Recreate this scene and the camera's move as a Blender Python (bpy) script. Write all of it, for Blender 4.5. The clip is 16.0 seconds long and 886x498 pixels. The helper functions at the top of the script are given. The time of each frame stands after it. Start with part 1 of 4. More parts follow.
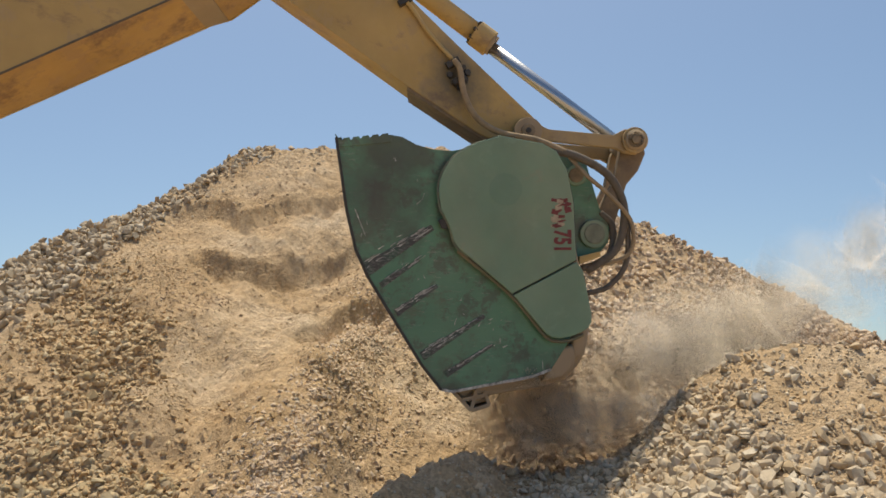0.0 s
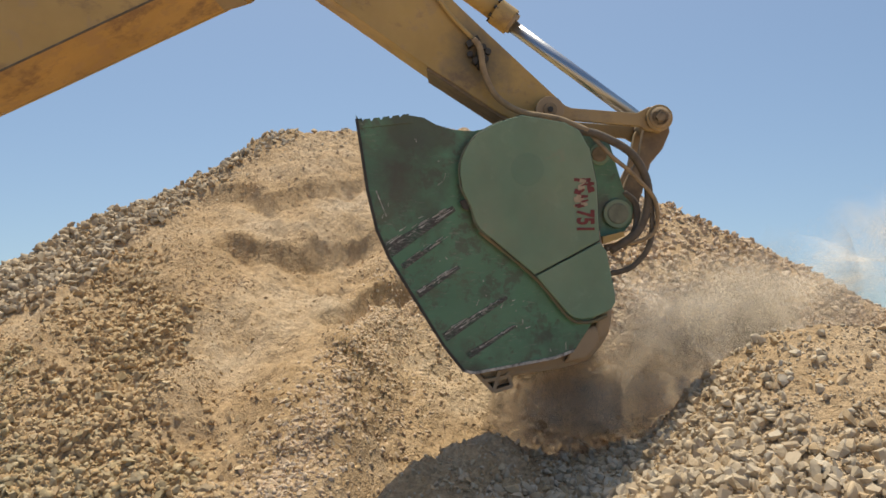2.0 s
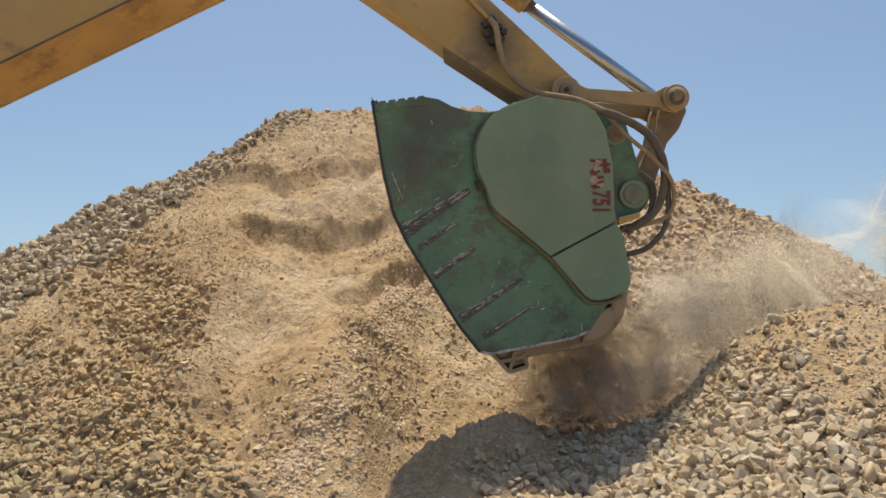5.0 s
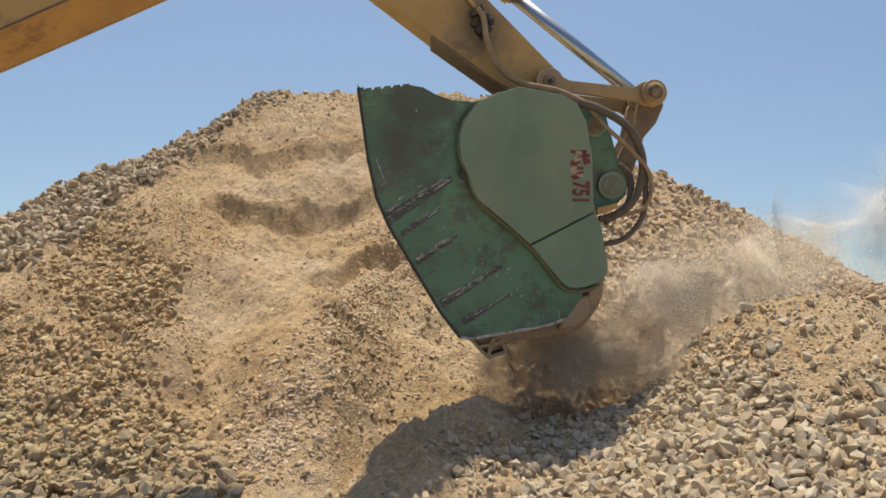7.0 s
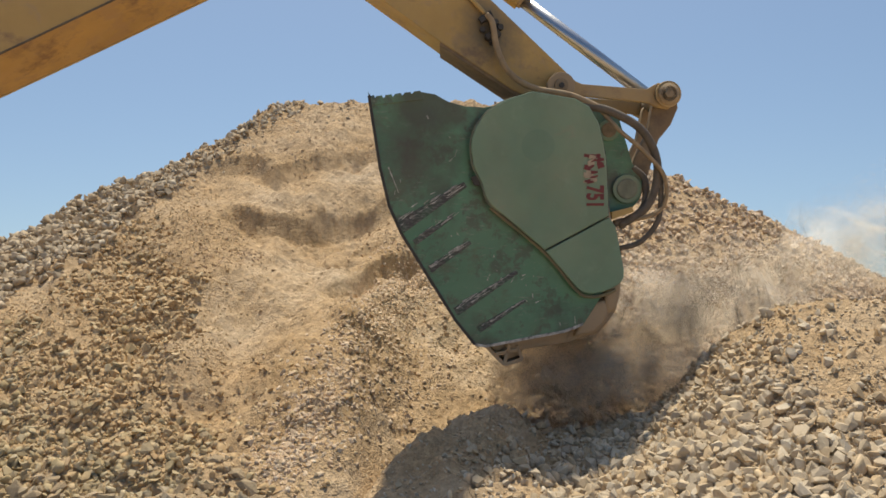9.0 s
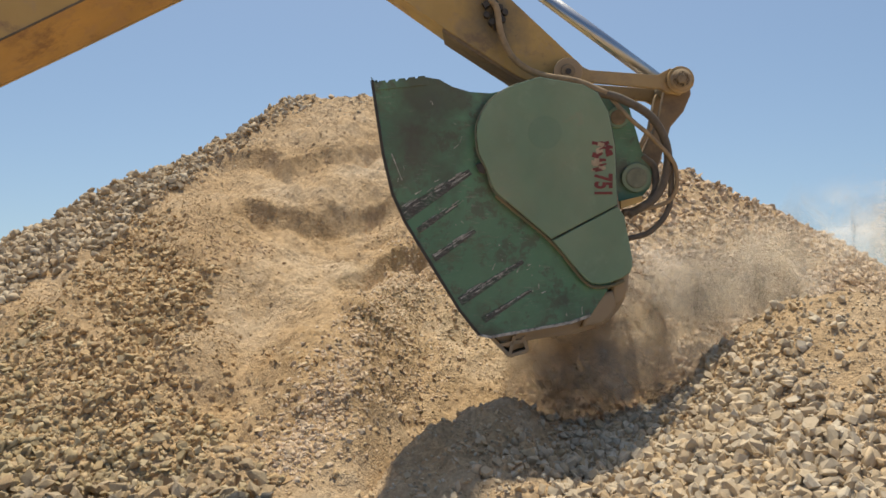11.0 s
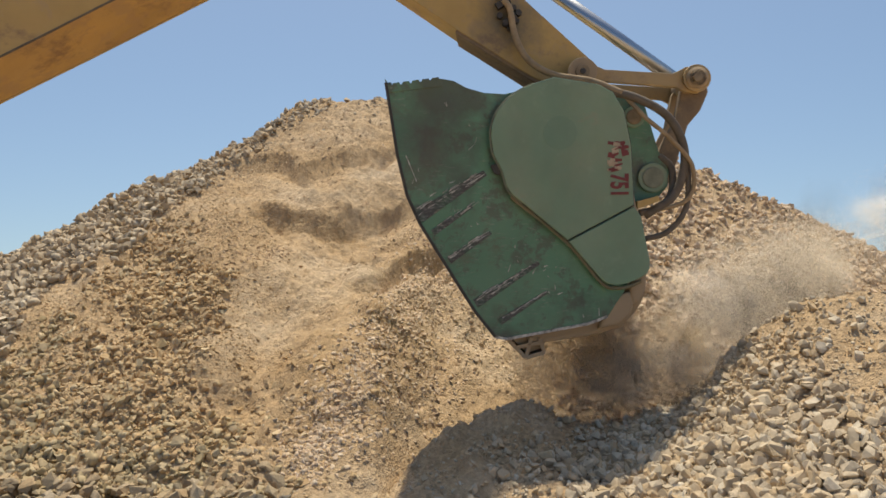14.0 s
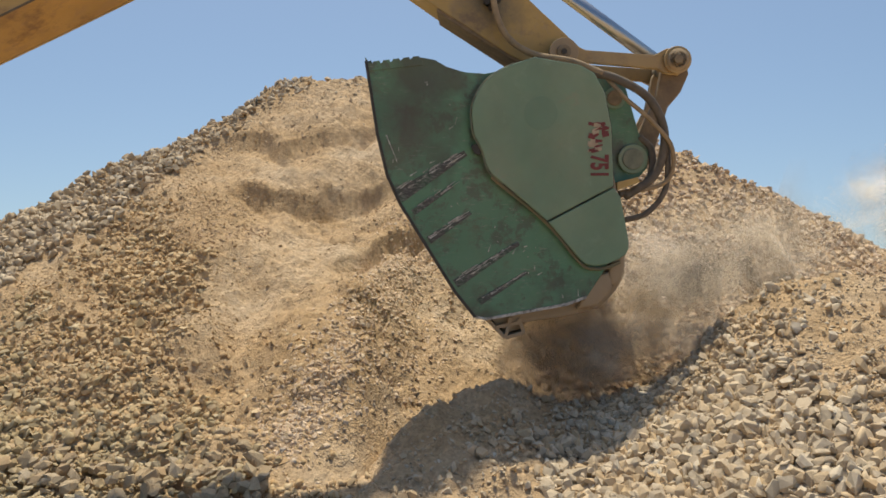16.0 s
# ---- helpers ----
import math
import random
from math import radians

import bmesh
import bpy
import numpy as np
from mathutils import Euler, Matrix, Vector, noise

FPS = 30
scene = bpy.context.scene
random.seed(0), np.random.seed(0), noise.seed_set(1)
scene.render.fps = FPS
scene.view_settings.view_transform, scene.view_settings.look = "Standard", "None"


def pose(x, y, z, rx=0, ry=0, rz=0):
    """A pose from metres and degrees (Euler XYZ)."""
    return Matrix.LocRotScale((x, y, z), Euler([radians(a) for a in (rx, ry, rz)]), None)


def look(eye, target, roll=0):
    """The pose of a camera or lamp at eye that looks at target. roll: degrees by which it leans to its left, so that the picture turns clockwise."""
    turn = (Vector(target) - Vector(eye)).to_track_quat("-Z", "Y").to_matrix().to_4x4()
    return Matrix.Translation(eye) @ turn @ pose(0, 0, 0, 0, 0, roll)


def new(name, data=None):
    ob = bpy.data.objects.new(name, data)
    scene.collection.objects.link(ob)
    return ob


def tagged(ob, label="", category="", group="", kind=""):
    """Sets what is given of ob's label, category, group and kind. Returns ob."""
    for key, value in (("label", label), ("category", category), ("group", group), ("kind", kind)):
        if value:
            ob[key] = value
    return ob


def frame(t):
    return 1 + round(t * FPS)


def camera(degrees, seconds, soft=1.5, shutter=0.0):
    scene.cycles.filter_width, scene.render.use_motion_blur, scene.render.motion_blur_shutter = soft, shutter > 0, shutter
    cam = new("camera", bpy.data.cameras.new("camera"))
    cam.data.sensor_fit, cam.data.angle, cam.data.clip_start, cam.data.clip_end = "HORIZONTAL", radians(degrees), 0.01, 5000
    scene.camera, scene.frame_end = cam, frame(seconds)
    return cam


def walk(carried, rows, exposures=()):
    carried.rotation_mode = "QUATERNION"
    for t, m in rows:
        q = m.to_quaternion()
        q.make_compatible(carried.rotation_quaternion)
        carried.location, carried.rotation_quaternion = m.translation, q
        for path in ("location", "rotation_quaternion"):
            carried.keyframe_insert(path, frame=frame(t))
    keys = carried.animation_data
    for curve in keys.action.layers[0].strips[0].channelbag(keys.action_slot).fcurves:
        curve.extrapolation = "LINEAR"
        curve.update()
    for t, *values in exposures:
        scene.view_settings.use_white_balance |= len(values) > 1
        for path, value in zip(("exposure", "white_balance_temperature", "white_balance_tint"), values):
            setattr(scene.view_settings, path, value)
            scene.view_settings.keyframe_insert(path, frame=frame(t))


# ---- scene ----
cam = camera(58.4, 16.0, soft=1.6)
PATH = [  # seconds, x, y, z, yaw, pitch, roll
    (0, 0.000, -0.000, 1.600, 0.00, 3.00, -0.01),
    (0.5, -0.001, -0.001, 1.603, 0.27, 3.05, -0.32),
    (1, -0.032, -0.010, 1.619, 0.10, 2.50, -0.64),
    (1.5, 0.001, -0.009, 1.603, 1.27, 2.10, 0.37),
    (2, 0.005, -0.004, 1.606, 1.70, 1.66, 0.21),
    (2.5, -0.020, -0.008, 1.630, 1.85, 0.81, -0.64),
    (3, -0.033, -0.016, 1.616, 0.31, -0.19, -0.75),
    (3.5, -0.038, -0.012, 1.612, 3.19, -0.96, 0.40),
    (4, -0.005, -0.005, 1.618, 3.36, -0.18, 0.16),
    (4.2, -0.009, -0.008, 1.626, 3.13, 0.70, 0.48),
    (6.3, 0.001, 0.035, 1.608, 1.37, -1.22, -0.43),
    (6.5, -0.008, 0.024, 1.591, 1.08, -0.82, -0.55),
    (7, -0.012, 0.022, 1.586, 0.95, -0.78, -0.70),
    (7.5, 0.032, 0.036, 1.596, 0.55, -0.39, -0.26),
    (8, -0.007, 0.021, 1.583, 0.75, 0.13, 0.06),
    (8.5, -0.001, 0.027, 1.601, 1.42, -0.33, 0.03),
    (8.7, -0.012, 0.019, 1.611, 1.92, -0.34, 0.14),
    (10.8, 0.004, 0.001, 1.588, 2.54, -0.23, 0.16),
    (11, 0.006, 0.001, 1.591, 2.96, -0.70, 0.10),
    (11.5, -0.003, -0.009, 1.592, 3.26, -1.15, 0.08),
    (12, -0.010, -0.008, 1.598, 3.47, -1.25, 0.33),
    (12.5, 0.007, 0.000, 1.586, 3.69, -1.44, -0.08),
    (13, -0.001, -0.007, 1.593, 4.44, -1.07, 0.03),
    (13.5, 0.011, -0.006, 1.596, 3.96, -0.51, 0.24),
    (14, 0.014, -0.003, 1.597, 4.16, -0.56, 0.50),
    (14.5, 0.012, -0.007, 1.589, 2.84, -1.10, 0.23),
    (15, 0.012, -0.003, 1.594, 3.08, -1.55, 0.55),
    (15.5, 0.017, -0.004, 1.584, 2.45, -2.00, 0.17),
    (16, 0.020, 0.001, 1.581, 2.80, -1.89, 0.16),
]
walk(cam, [(t, pose(x, y, z, 90 + pitch, roll, yaw)) for t, x, y, z, yaw, pitch, roll in PATH])

# ---- world and sun ----
SUN_UP, SUN_X = radians(70), -0.14
world = bpy.data.worlds.new("sky")
scene.world = world
world.use_nodes = True
wn = world.node_tree
sky = wn.nodes.new("ShaderNodeTexSky")
sky.sky_type, sky.sun_disc = "NISHITA", False
sky.sun_elevation, sky.sun_rotation = SUN_UP, math.atan(SUN_X)
sky.air_density, sky.dust_density, sky.ozone_density = 1.0, 1.3, 1.9
# the quarry lies on a slope that falls away, so the sky's horizon lies a little below the eye
tc = wn.nodes.new("ShaderNodeTexCoord")
lift = wn.nodes.new("ShaderNodeVectorMath")
lift.operation, lift.inputs[1].default_value = "ADD", (0, 0, 0.13)
floor = wn.nodes.new("ShaderNodeVectorMath")
floor.operation, floor.inputs[1].default_value = "MAXIMUM", (-9, -9, 0.03)
wn.links.new(tc.outputs["Generated"], lift.inputs[0])
wn.links.new(lift.outputs[0], floor.inputs[0])
wn.links.new(floor.outputs[0], sky.inputs[0])
haze = wn.nodes.new("ShaderNodeMix")
haze.data_type, haze.blend_type = "RGBA", "MULTIPLY"
haze.inputs[0].default_value, haze.inputs[7].default_value = 1.0, (0.96, 1.0, 0.965, 1)
wn.links.new(sky.outputs[0], haze.inputs[6])
wn.links.new(haze.outputs[2], wn.nodes["Background"].inputs[0])
wn.nodes["Background"].inputs[1].default_value = 0.106
sun = new("sun", bpy.data.lights.new("sun", "SUN"))
sun.data.energy, sun.data.angle, sun.data.color = 4.1, radians(1.5), (1.0, 0.89, 0.69)
sun.matrix_world = look((0, 0, 0), (-SUN_X * math.cos(SUN_UP), -math.cos(SUN_UP), -math.sin(SUN_UP)))
scene.view_settings.exposure = 0.17
scene.cycles.transparent_max_bounces = 64


# ---- materials ----
def material(name, rough=0.8, metal=0.0):
    m = bpy.data.materials.new(name)
    m.use_nodes = True
    b = m.node_tree.nodes["Principled BSDF"]
    b.inputs["Roughness"].default_value, b.inputs["Metallic"].default_value = rough, metal
    return m, m.node_tree, b


def node(nt, kind, **values):
    n = nt.nodes.new(kind)
    for key, value in values.items():
        n.inputs[key.replace("_", " ")].default_value = value
    return n


def ramp(nt, source, stops):
    r = nt.nodes.new("ShaderNodeValToRGB")
    e = r.color_ramp.elements
    while len(e) < len(stops):
        e.new(0.5)
    for el, (at, col) in zip(e, stops):
        el.position, el.color = at, (*col, 1) if len(col) == 3 else col
    nt.links.new(source, r.inputs[0])
    return r.outputs[0]


def grey(a):
    return (a, a, a)


def mixed(nt, factor, a, b, how="MIX"):
    m = nt.nodes.new("ShaderNodeMix")
    m.data_type, m.blend_type = "RGBA", how
    for slot, value in ((0, factor), (6, a), (7, b)):
        if isinstance(value, (int, float)):
            m.inputs[slot].default_value = value
        elif isinstance(value, tuple):
            m.inputs[slot].default_value = (*value, 1)
        else:
            nt.links.new(value, m.inputs[slot])
    return m.outputs[2]


def texture(nt, coords, scale, detail=4, rough=0.6, stretch=None):
    tc = nt.nodes.new("ShaderNodeTexCoord")
    out = tc.outputs[coords]
    if stretch:
        mp = nt.nodes.new("ShaderNodeMapping")
        mp.inputs["Scale"].default_value = stretch[:3]
        if len(stretch) > 3:
            mp.inputs["Rotation"].default_value = (0, radians(stretch[3]), 0)
        nt.links.new(out, mp.inputs[0])
        out = mp.outputs[0]
    n = node(nt, "ShaderNodeTexNoise", Scale=scale, Detail=detail, Roughness=rough)
    nt.links.new(out, n.inputs["Vector"])
    return n.outputs["Fac"]


def bump(nt, b, height, strength, distance):
    n = node(nt, "ShaderNodeBump", Strength=strength, Distance=distance)
    nt.links.new(height, n.inputs["Height"])
    nt.links.new(n.outputs[0], b.inputs["Normal"])


def cells(nt, scale, out="Distance"):
    tc = nt.nodes.new("ShaderNodeTexCoord")
    v = node(nt, "ShaderNodeTexVoronoi", Scale=scale)
    nt.links.new(tc.outputs["Object"], v.inputs["Vector"])
    return v.outputs[out]


def sand_material():
    m, nt, b = material("dusty_sand", 0.95)
    big = ramp(nt, texture(nt, "Object", 0.8, 6, 0.65), [(0.3, (0.44, 0.30, 0.16)), (0.5, (0.53, 0.385, 0.235)), (0.70, (0.59, 0.465, 0.325))])
    fine = ramp(nt, texture(nt, "Object", 14, 6, 0.7), [(0.3, grey(0.74)), (0.6, grey(1.05))])
    col = mixed(nt, 1.0, big, fine, "MULTIPLY")
    grit = ramp(nt, cells(nt, 34, "Color"), [(0.0, grey(0.72)), (1.0, grey(1.18))])
    where = ramp(nt, texture(nt, "Object", 1.9, 5), [(0.42, grey(0.5)), (0.62, grey(1.0))])
    col = mixed(nt, where, col, mixed(nt, 1.0, col, grit, "MULTIPLY"))
    nt.links.new(col, b.inputs["Base Color"])
    lumps = mixed(nt, where, grey(0.5), mixed(nt, 0.5, ramp(nt, cells(nt, 24), [(0.0, grey(1.0)), (0.7, grey(0.0))]), ramp(nt, cells(nt, 62), [(0.0, grey(1.0)), (0.7, grey(0.0))])))
    lumps = mixed(nt, 0.4, lumps, texture(nt, "Object", 30, 7, 0.8))
    bump(nt, b, lumps, 1.0, 0.032)
    b.inputs["Specular IOR Level"].default_value = 0.15
    return m


def stone_material(name, tones, source="island"):
    m, nt, b = material(name, 0.9)
    if source == "island":
        r = nt.nodes.new("ShaderNodeNewGeometry").outputs["Random Per Island"]
    else:
        r = nt.nodes.new("ShaderNodeObjectInfo").outputs["Random"]
    col = ramp(nt, r, [(i / (len(tones) - 1), c) for i, c in enumerate(tones)])
    grain = ramp(nt, texture(nt, "Object", 9, 6, 0.7), [(0.3, grey(0.74)), (0.65, grey(1.06))])
    dust = ramp(nt, texture(nt, "Object", 3.1, 5), [(0.45, grey(0.0)), (0.7, grey(0.5))])
    col = mixed(nt, dust, col, (0.44, 0.315, 0.185))
    nt.links.new(mixed(nt, 1.0, col, grain, "MULTIPLY"), b.inputs["Base Color"])
    bump(nt, b, texture(nt, "Object", 45, 5, 0.7), 0.5, 0.012)
    b.inputs["Specular IOR Level"].default_value = 0.2
    return m


def paint_material(name, base, worn, rust, dust=0.3, rough=0.5, scratch=None, wear=0.62, stain=None):
    m, nt, b = material(name, rough)
    tone = ramp(nt, texture(nt, "Object", 1.7, 5), [(0.3, tuple(c * 0.8 for c in base)), (0.7, tuple(c * 1.12 for c in base))])
    col = mixed(nt, ramp(nt, texture(nt, "Object", 5.5, 8, 0.7), [(wear, grey(0)), (wear + 0.08, grey(0.75))]), tone, worn)
    col = mixed(nt, ramp(nt, texture(nt, "Object", 2.3, 9, 0.72, (1, 1, 1.6)), [(wear + 0.02, grey(0)), (wear + 0.13, grey(0.8))]), col, rust)
    if scratch:
        col = mixed(nt, ramp(nt, texture(nt, "Object", 6, 8, 0.8, scratch), [(0.57, grey(0)), (0.66, grey(0.6))]), col, (0.33, 0.34, 0.31))
        col = mixed(nt, ramp(nt, texture(nt, "Object", 1.5, 4), [(0.50, grey(0)), (0.64, grey(0.75))]), col, (0.026, 0.034, 0.032))
    if stain:
        tc, gap, warp = nt.nodes.new("ShaderNodeTexCoord"), nt.nodes.new("ShaderNodeVectorMath"), nt.nodes.new("ShaderNodeMath")
        gap.operation, gap.inputs[1].default_value = "DISTANCE", stain
        warp.operation, warp.inputs[1].default_value = "MULTIPLY_ADD", 0.55
        nt.links.new(tc.outputs["Object"], gap.inputs[0])
        nt.links.new(texture(nt, "Object", 4, 7, 0.7), warp.inputs[0])
        nt.links.new(gap.outputs["Value"], warp.inputs[2])
        col = mixed(nt, ramp(nt, warp.outputs[0], [(0.34, grey(0.85)), (0.64, grey(0.0))]), col, (0.035, 0.045, 0.042))
    film = ramp(nt, texture(nt, "Object", 1.2, 6), [(0.3, grey(dust * 0.4)), (0.75, grey(dust))])
    nt.links.new(mixed(nt, film, col, (0.40, 0.31, 0.21)), b.inputs["Base Color"])
    nt.links.new(ramp(nt, texture(nt, "Object", 4, 5), [(0.3, grey(rough - 0.1)), (0.7, grey(min(1.0, rough + 0.2)))]), b.inputs["Roughness"])
    bump(nt, b, texture(nt, "Object", 30, 5, 0.65), 0.15, 0.006)
    return m


def plain_material(name, base, rough=0.6, metal=0.0, spread=0.25, scale=12):
    m, nt, b = material(name, rough, metal)
    nt.links.new(ramp(nt, texture(nt, "Object", scale, 6), [(0.3, tuple(c * (1 - spread) for c in base)), (0.7, tuple(c * (1 + spread) for c in base))]), b.inputs["Base Color"])
    bump(nt, b, texture(nt, "Object", 60, 4), 0.2, 0.004)
    return m


SAND = sand_material()
STONE_GREY = stone_material("grey_limestone", [(0.34, 0.275, 0.17), (0.45, 0.37, 0.23), (0.405, 0.305, 0.165), (0.54, 0.46, 0.315), (0.45, 0.345, 0.20)])
STONE_BROWN = stone_material("brown_limestone", [(0.45, 0.31, 0.17), (0.54, 0.40, 0.235), (0.48, 0.335, 0.18), (0.61, 0.49, 0.32), (0.51, 0.365, 0.205)])
STONE_PALE = stone_material("pale_limestone", [(0.41, 0.335, 0.24), (0.52, 0.435, 0.32), (0.45, 0.345, 0.23), (0.60, 0.525, 0.41), (0.50, 0.40, 0.275)])
STONE_TAN = stone_material("tan_limestone", [(0.42, 0.30, 0.17), (0.50, 0.375, 0.23), (0.55, 0.465, 0.34), (0.45, 0.32, 0.18)])
STONE_CRUSHED = stone_material("crushed_limestone", [(0.43, 0.36, 0.265), (0.60, 0.505, 0.375), (0.53, 0.395, 0.24), (0.66, 0.58, 0.455), (0.56, 0.42, 0.255)])
STONE_PIECE = stone_material("loose_limestone", [(0.43, 0.36, 0.265), (0.60, 0.505, 0.375), (0.53, 0.395, 0.24), (0.66, 0.58, 0.455), (0.56, 0.42, 0.255)], "object")
STONE_ROW = stone_material("loose_tan_limestone", [(0.36, 0.285, 0.19), (0.48, 0.385, 0.26), (0.42, 0.30, 0.175), (0.54, 0.455, 0.335), (0.46, 0.345, 0.21)], "object")
STONE_RIB = stone_material("fresh_limestone", [(0.60, 0.45, 0.31), (0.68, 0.54, 0.40), (0.58, 0.43, 0.285), (0.71, 0.59, 0.45)])
CLOD = stone_material("sandy_clod", [(0.45, 0.32, 0.20), (0.50, 0.37, 0.25), (0.47, 0.33, 0.21), (0.54, 0.42, 0.30)])
GREEN_SIDE = paint_material("worn_green_paint", (0.070, 0.232, 0.142), (0.05, 0.075, 0.06), (0.075, 0.105, 0.07), 0.22, 0.5, (1.6, 1, 9, 32), 0.52, (-1.06, -1.11, 0.19))
GREEN_COVER = paint_material("green_cover_paint", (0.105, 0.262, 0.176), (0.135, 0.29, 0.20), (0.20, 0.23, 0.165), 0.46, 0.55, None, 0.58)
# the cover's green, a little darker, for the hub disc
HUB_GREEN = paint_material("hub_green_paint", (0.095, 0.242, 0.165), (0.11, 0.26, 0.18), (0.14, 0.21, 0.155), 0.38, 0.52, None, 0.62)
RIM_DUST = paint_material("dusty_rim_paint", (0.13, 0.125, 0.075), (0.09, 0.13, 0.085), (0.20, 0.14, 0.085), 0.35, 0.9, None, 0.5)
YELLOW = paint_material("faded_yellow_paint", (0.50, 0.33, 0.095), (0.42, 0.29, 0.13), (0.17, 0.09, 0.05), 0.34, 0.6, None, 0.55)
STICK_YELLOW = paint_material("grimy_yellow_paint", (0.50, 0.33, 0.095), (0.42, 0.29, 0.13), (0.17, 0.09, 0.05), 0.34, 0.6, None, 0.53, (-0.523, -0.473, 1.23))
# more orange than the boom's sides, with rust patches
BOOM_UNDER = paint_material("rusty_underside_paint", (0.54, 0.315, 0.085), (0.44, 0.26, 0.10), (0.20, 0.10, 0.05), 0.22, 0.65, None, 0.50)
DUSTY = paint_material("dust_caked_steel", (0.36, 0.27, 0.17), (0.25, 0.18, 0.11), (0.14, 0.085, 0.05), 0.6, 0.9)
LINK_PAINT = paint_material("dust_covered_yellow_paint", (0.44, 0.30, 0.12), (0.36, 0.26, 0.14), (0.17, 0.10, 0.06), 0.55, 0.75, None, 0.5)
# dark brown, for the strip under the stick and the near tipping link
DARK_BROWN = paint_material("dark_brown_steel", (0.17, 0.115, 0.065), (0.24, 0.16, 0.08), (0.09, 0.06, 0.04), 0.30, 0.75, None, 0.5)
DARK_STEEL = plain_material("dark_worn_steel", (0.06, 0.055, 0.05), 0.6, 0.3)
SCUFF = plain_material("scuffed_bare_steel", (0.40, 0.385, 0.355), 0.7, 0.0, 0.7, 30)
CHROME = plain_material("chrome_rod", (0.45, 0.47, 0.5), 0.3, 1.0, 0.05)
PIN = plain_material("dusty_pin_steel", (0.25, 0.19, 0.12), 0.7, 0.2)
def scuff_material():
    m, nt, b = material("scuffed_paint", 0.6)
    dark = ramp(nt, texture(nt, "Object", 9, 5), [(0.35, (0.045, 0.085, 0.06)), (0.6, (0.065, 0.062, 0.06))])
    bare = ramp(nt, texture(nt, "Object", 26, 8, 0.75, (1, 1, 3, 33)), [(0.48, grey(0.0)), (0.72, grey(0.8))])
    nt.links.new(mixed(nt, bare, dark, (0.36, 0.35, 0.32)), b.inputs["Base Color"])
    bump(nt, b, texture(nt, "Object", 50, 5), 0.4, 0.006)
    return m


SCUFFED = scuff_material()
RUBBER = plain_material("dusty_hose_rubber", (0.13, 0.108, 0.085), 0.85)
HOSE_TAN = plain_material("sleeved_tan_hose", (0.32, 0.235, 0.14), 0.85)
PALE = plain_material("dusty_green_disc", (0.20, 0.21, 0.155), 0.85)
CREAM = plain_material("bare_primer", (0.40, 0.32, 0.23), 0.8)
RED = plain_material("red_lettering", (0.17, 0.035, 0.035), 0.6)
def dust_material(name, facing, through_share, col, solid=1.0):
    m = bpy.data.materials.new(name)
    m.use_nodes = True
    nt = m.node_tree
    nt.nodes.remove(nt.nodes["Principled BSDF"])
    mix, a, b, n = (nt.nodes.new(k) for k in ("ShaderNodeMixShader", "ShaderNodeBsdfDiffuse", "ShaderNodeBsdfTranslucent", "ShaderNodeCombineXYZ"))
    for k in range(3):
        n.inputs[k].default_value = facing[k]
    mix.inputs[0].default_value = through_share
    for slot, sh in ((1, a), (2, b)):
        sh.inputs[0].default_value = (*col, 1)
        nt.links.new(n.outputs[0], sh.inputs["Normal"])
        nt.links.new(sh.outputs[0], mix.inputs[slot])
    if solid == 1.0:
        nt.links.new(mix.outputs[0], nt.nodes["Material Output"].inputs[0])
        return m
    clear, thin = nt.nodes.new("ShaderNodeBsdfTransparent"), nt.nodes.new("ShaderNodeMixShader")
    edge, share = nt.nodes.new("ShaderNodeAttribute"), nt.nodes.new("ShaderNodeMath")
    edge.attribute_name = "thickness"
    share.operation = "MULTIPLY"
    soft_edge = ramp(nt, edge.outputs["Fac"], [(0.0, grey(0.0)), (0.3, grey(0.2 * solid)), (0.6, grey(0.6 * solid)), (1.0, grey(solid))])
    nt.links.new(soft_edge, share.inputs[0])
    nt.links.new(ramp(nt, texture(nt, "Object", 3.2, 5, 0.6), [(0.3, grey(0.55)), (0.7, grey(1.3))]), share.inputs[1])
    nt.links.new(share.outputs[0], thin.inputs[0])
    nt.links.new(clear.outputs[0], thin.inputs[1])
    nt.links.new(mix.outputs[0], thin.inputs[2])
    nt.links.new(thin.outputs[0], nt.nodes["Material Output"].inputs[0])
    return m


DUST = dust_material("floating_dust", (0, -0.1, 1.0), 0.12, (0.90, 0.80, 0.69), 0.34)
DUST_THIN = dust_material("drifting_dust", (0, -0.1, 1.0), 0.12, (0.94, 0.86, 0.76), 0.20)
DUST_BROWN = dust_material("falling_dust", (0, -0.5, 0.87), 0.3, (0.96, 0.78, 0.56), 0.34)
GRAIN_PALE = dust_material("pale_dust_grains", (0, -0.1, 1.0), 0.2, (0.93, 0.84, 0.73))
GRAIN_BROWN = dust_material("brown_dust_grains", (0, -0.4, 0.9), 0.3, (0.95, 0.77, 0.55))


# ---- shapes ----
def mesh_of(name, verts, faces, mats=(), smooth=False):
    me = bpy.data.meshes.new(name)
    me.from_pydata(verts, [], faces)
    for m in mats:
        me.materials.append(m)
    if smooth:
        me.polygons.foreach_set("use_smooth", [True] * len(me.polygons))
    me.update()
    return me


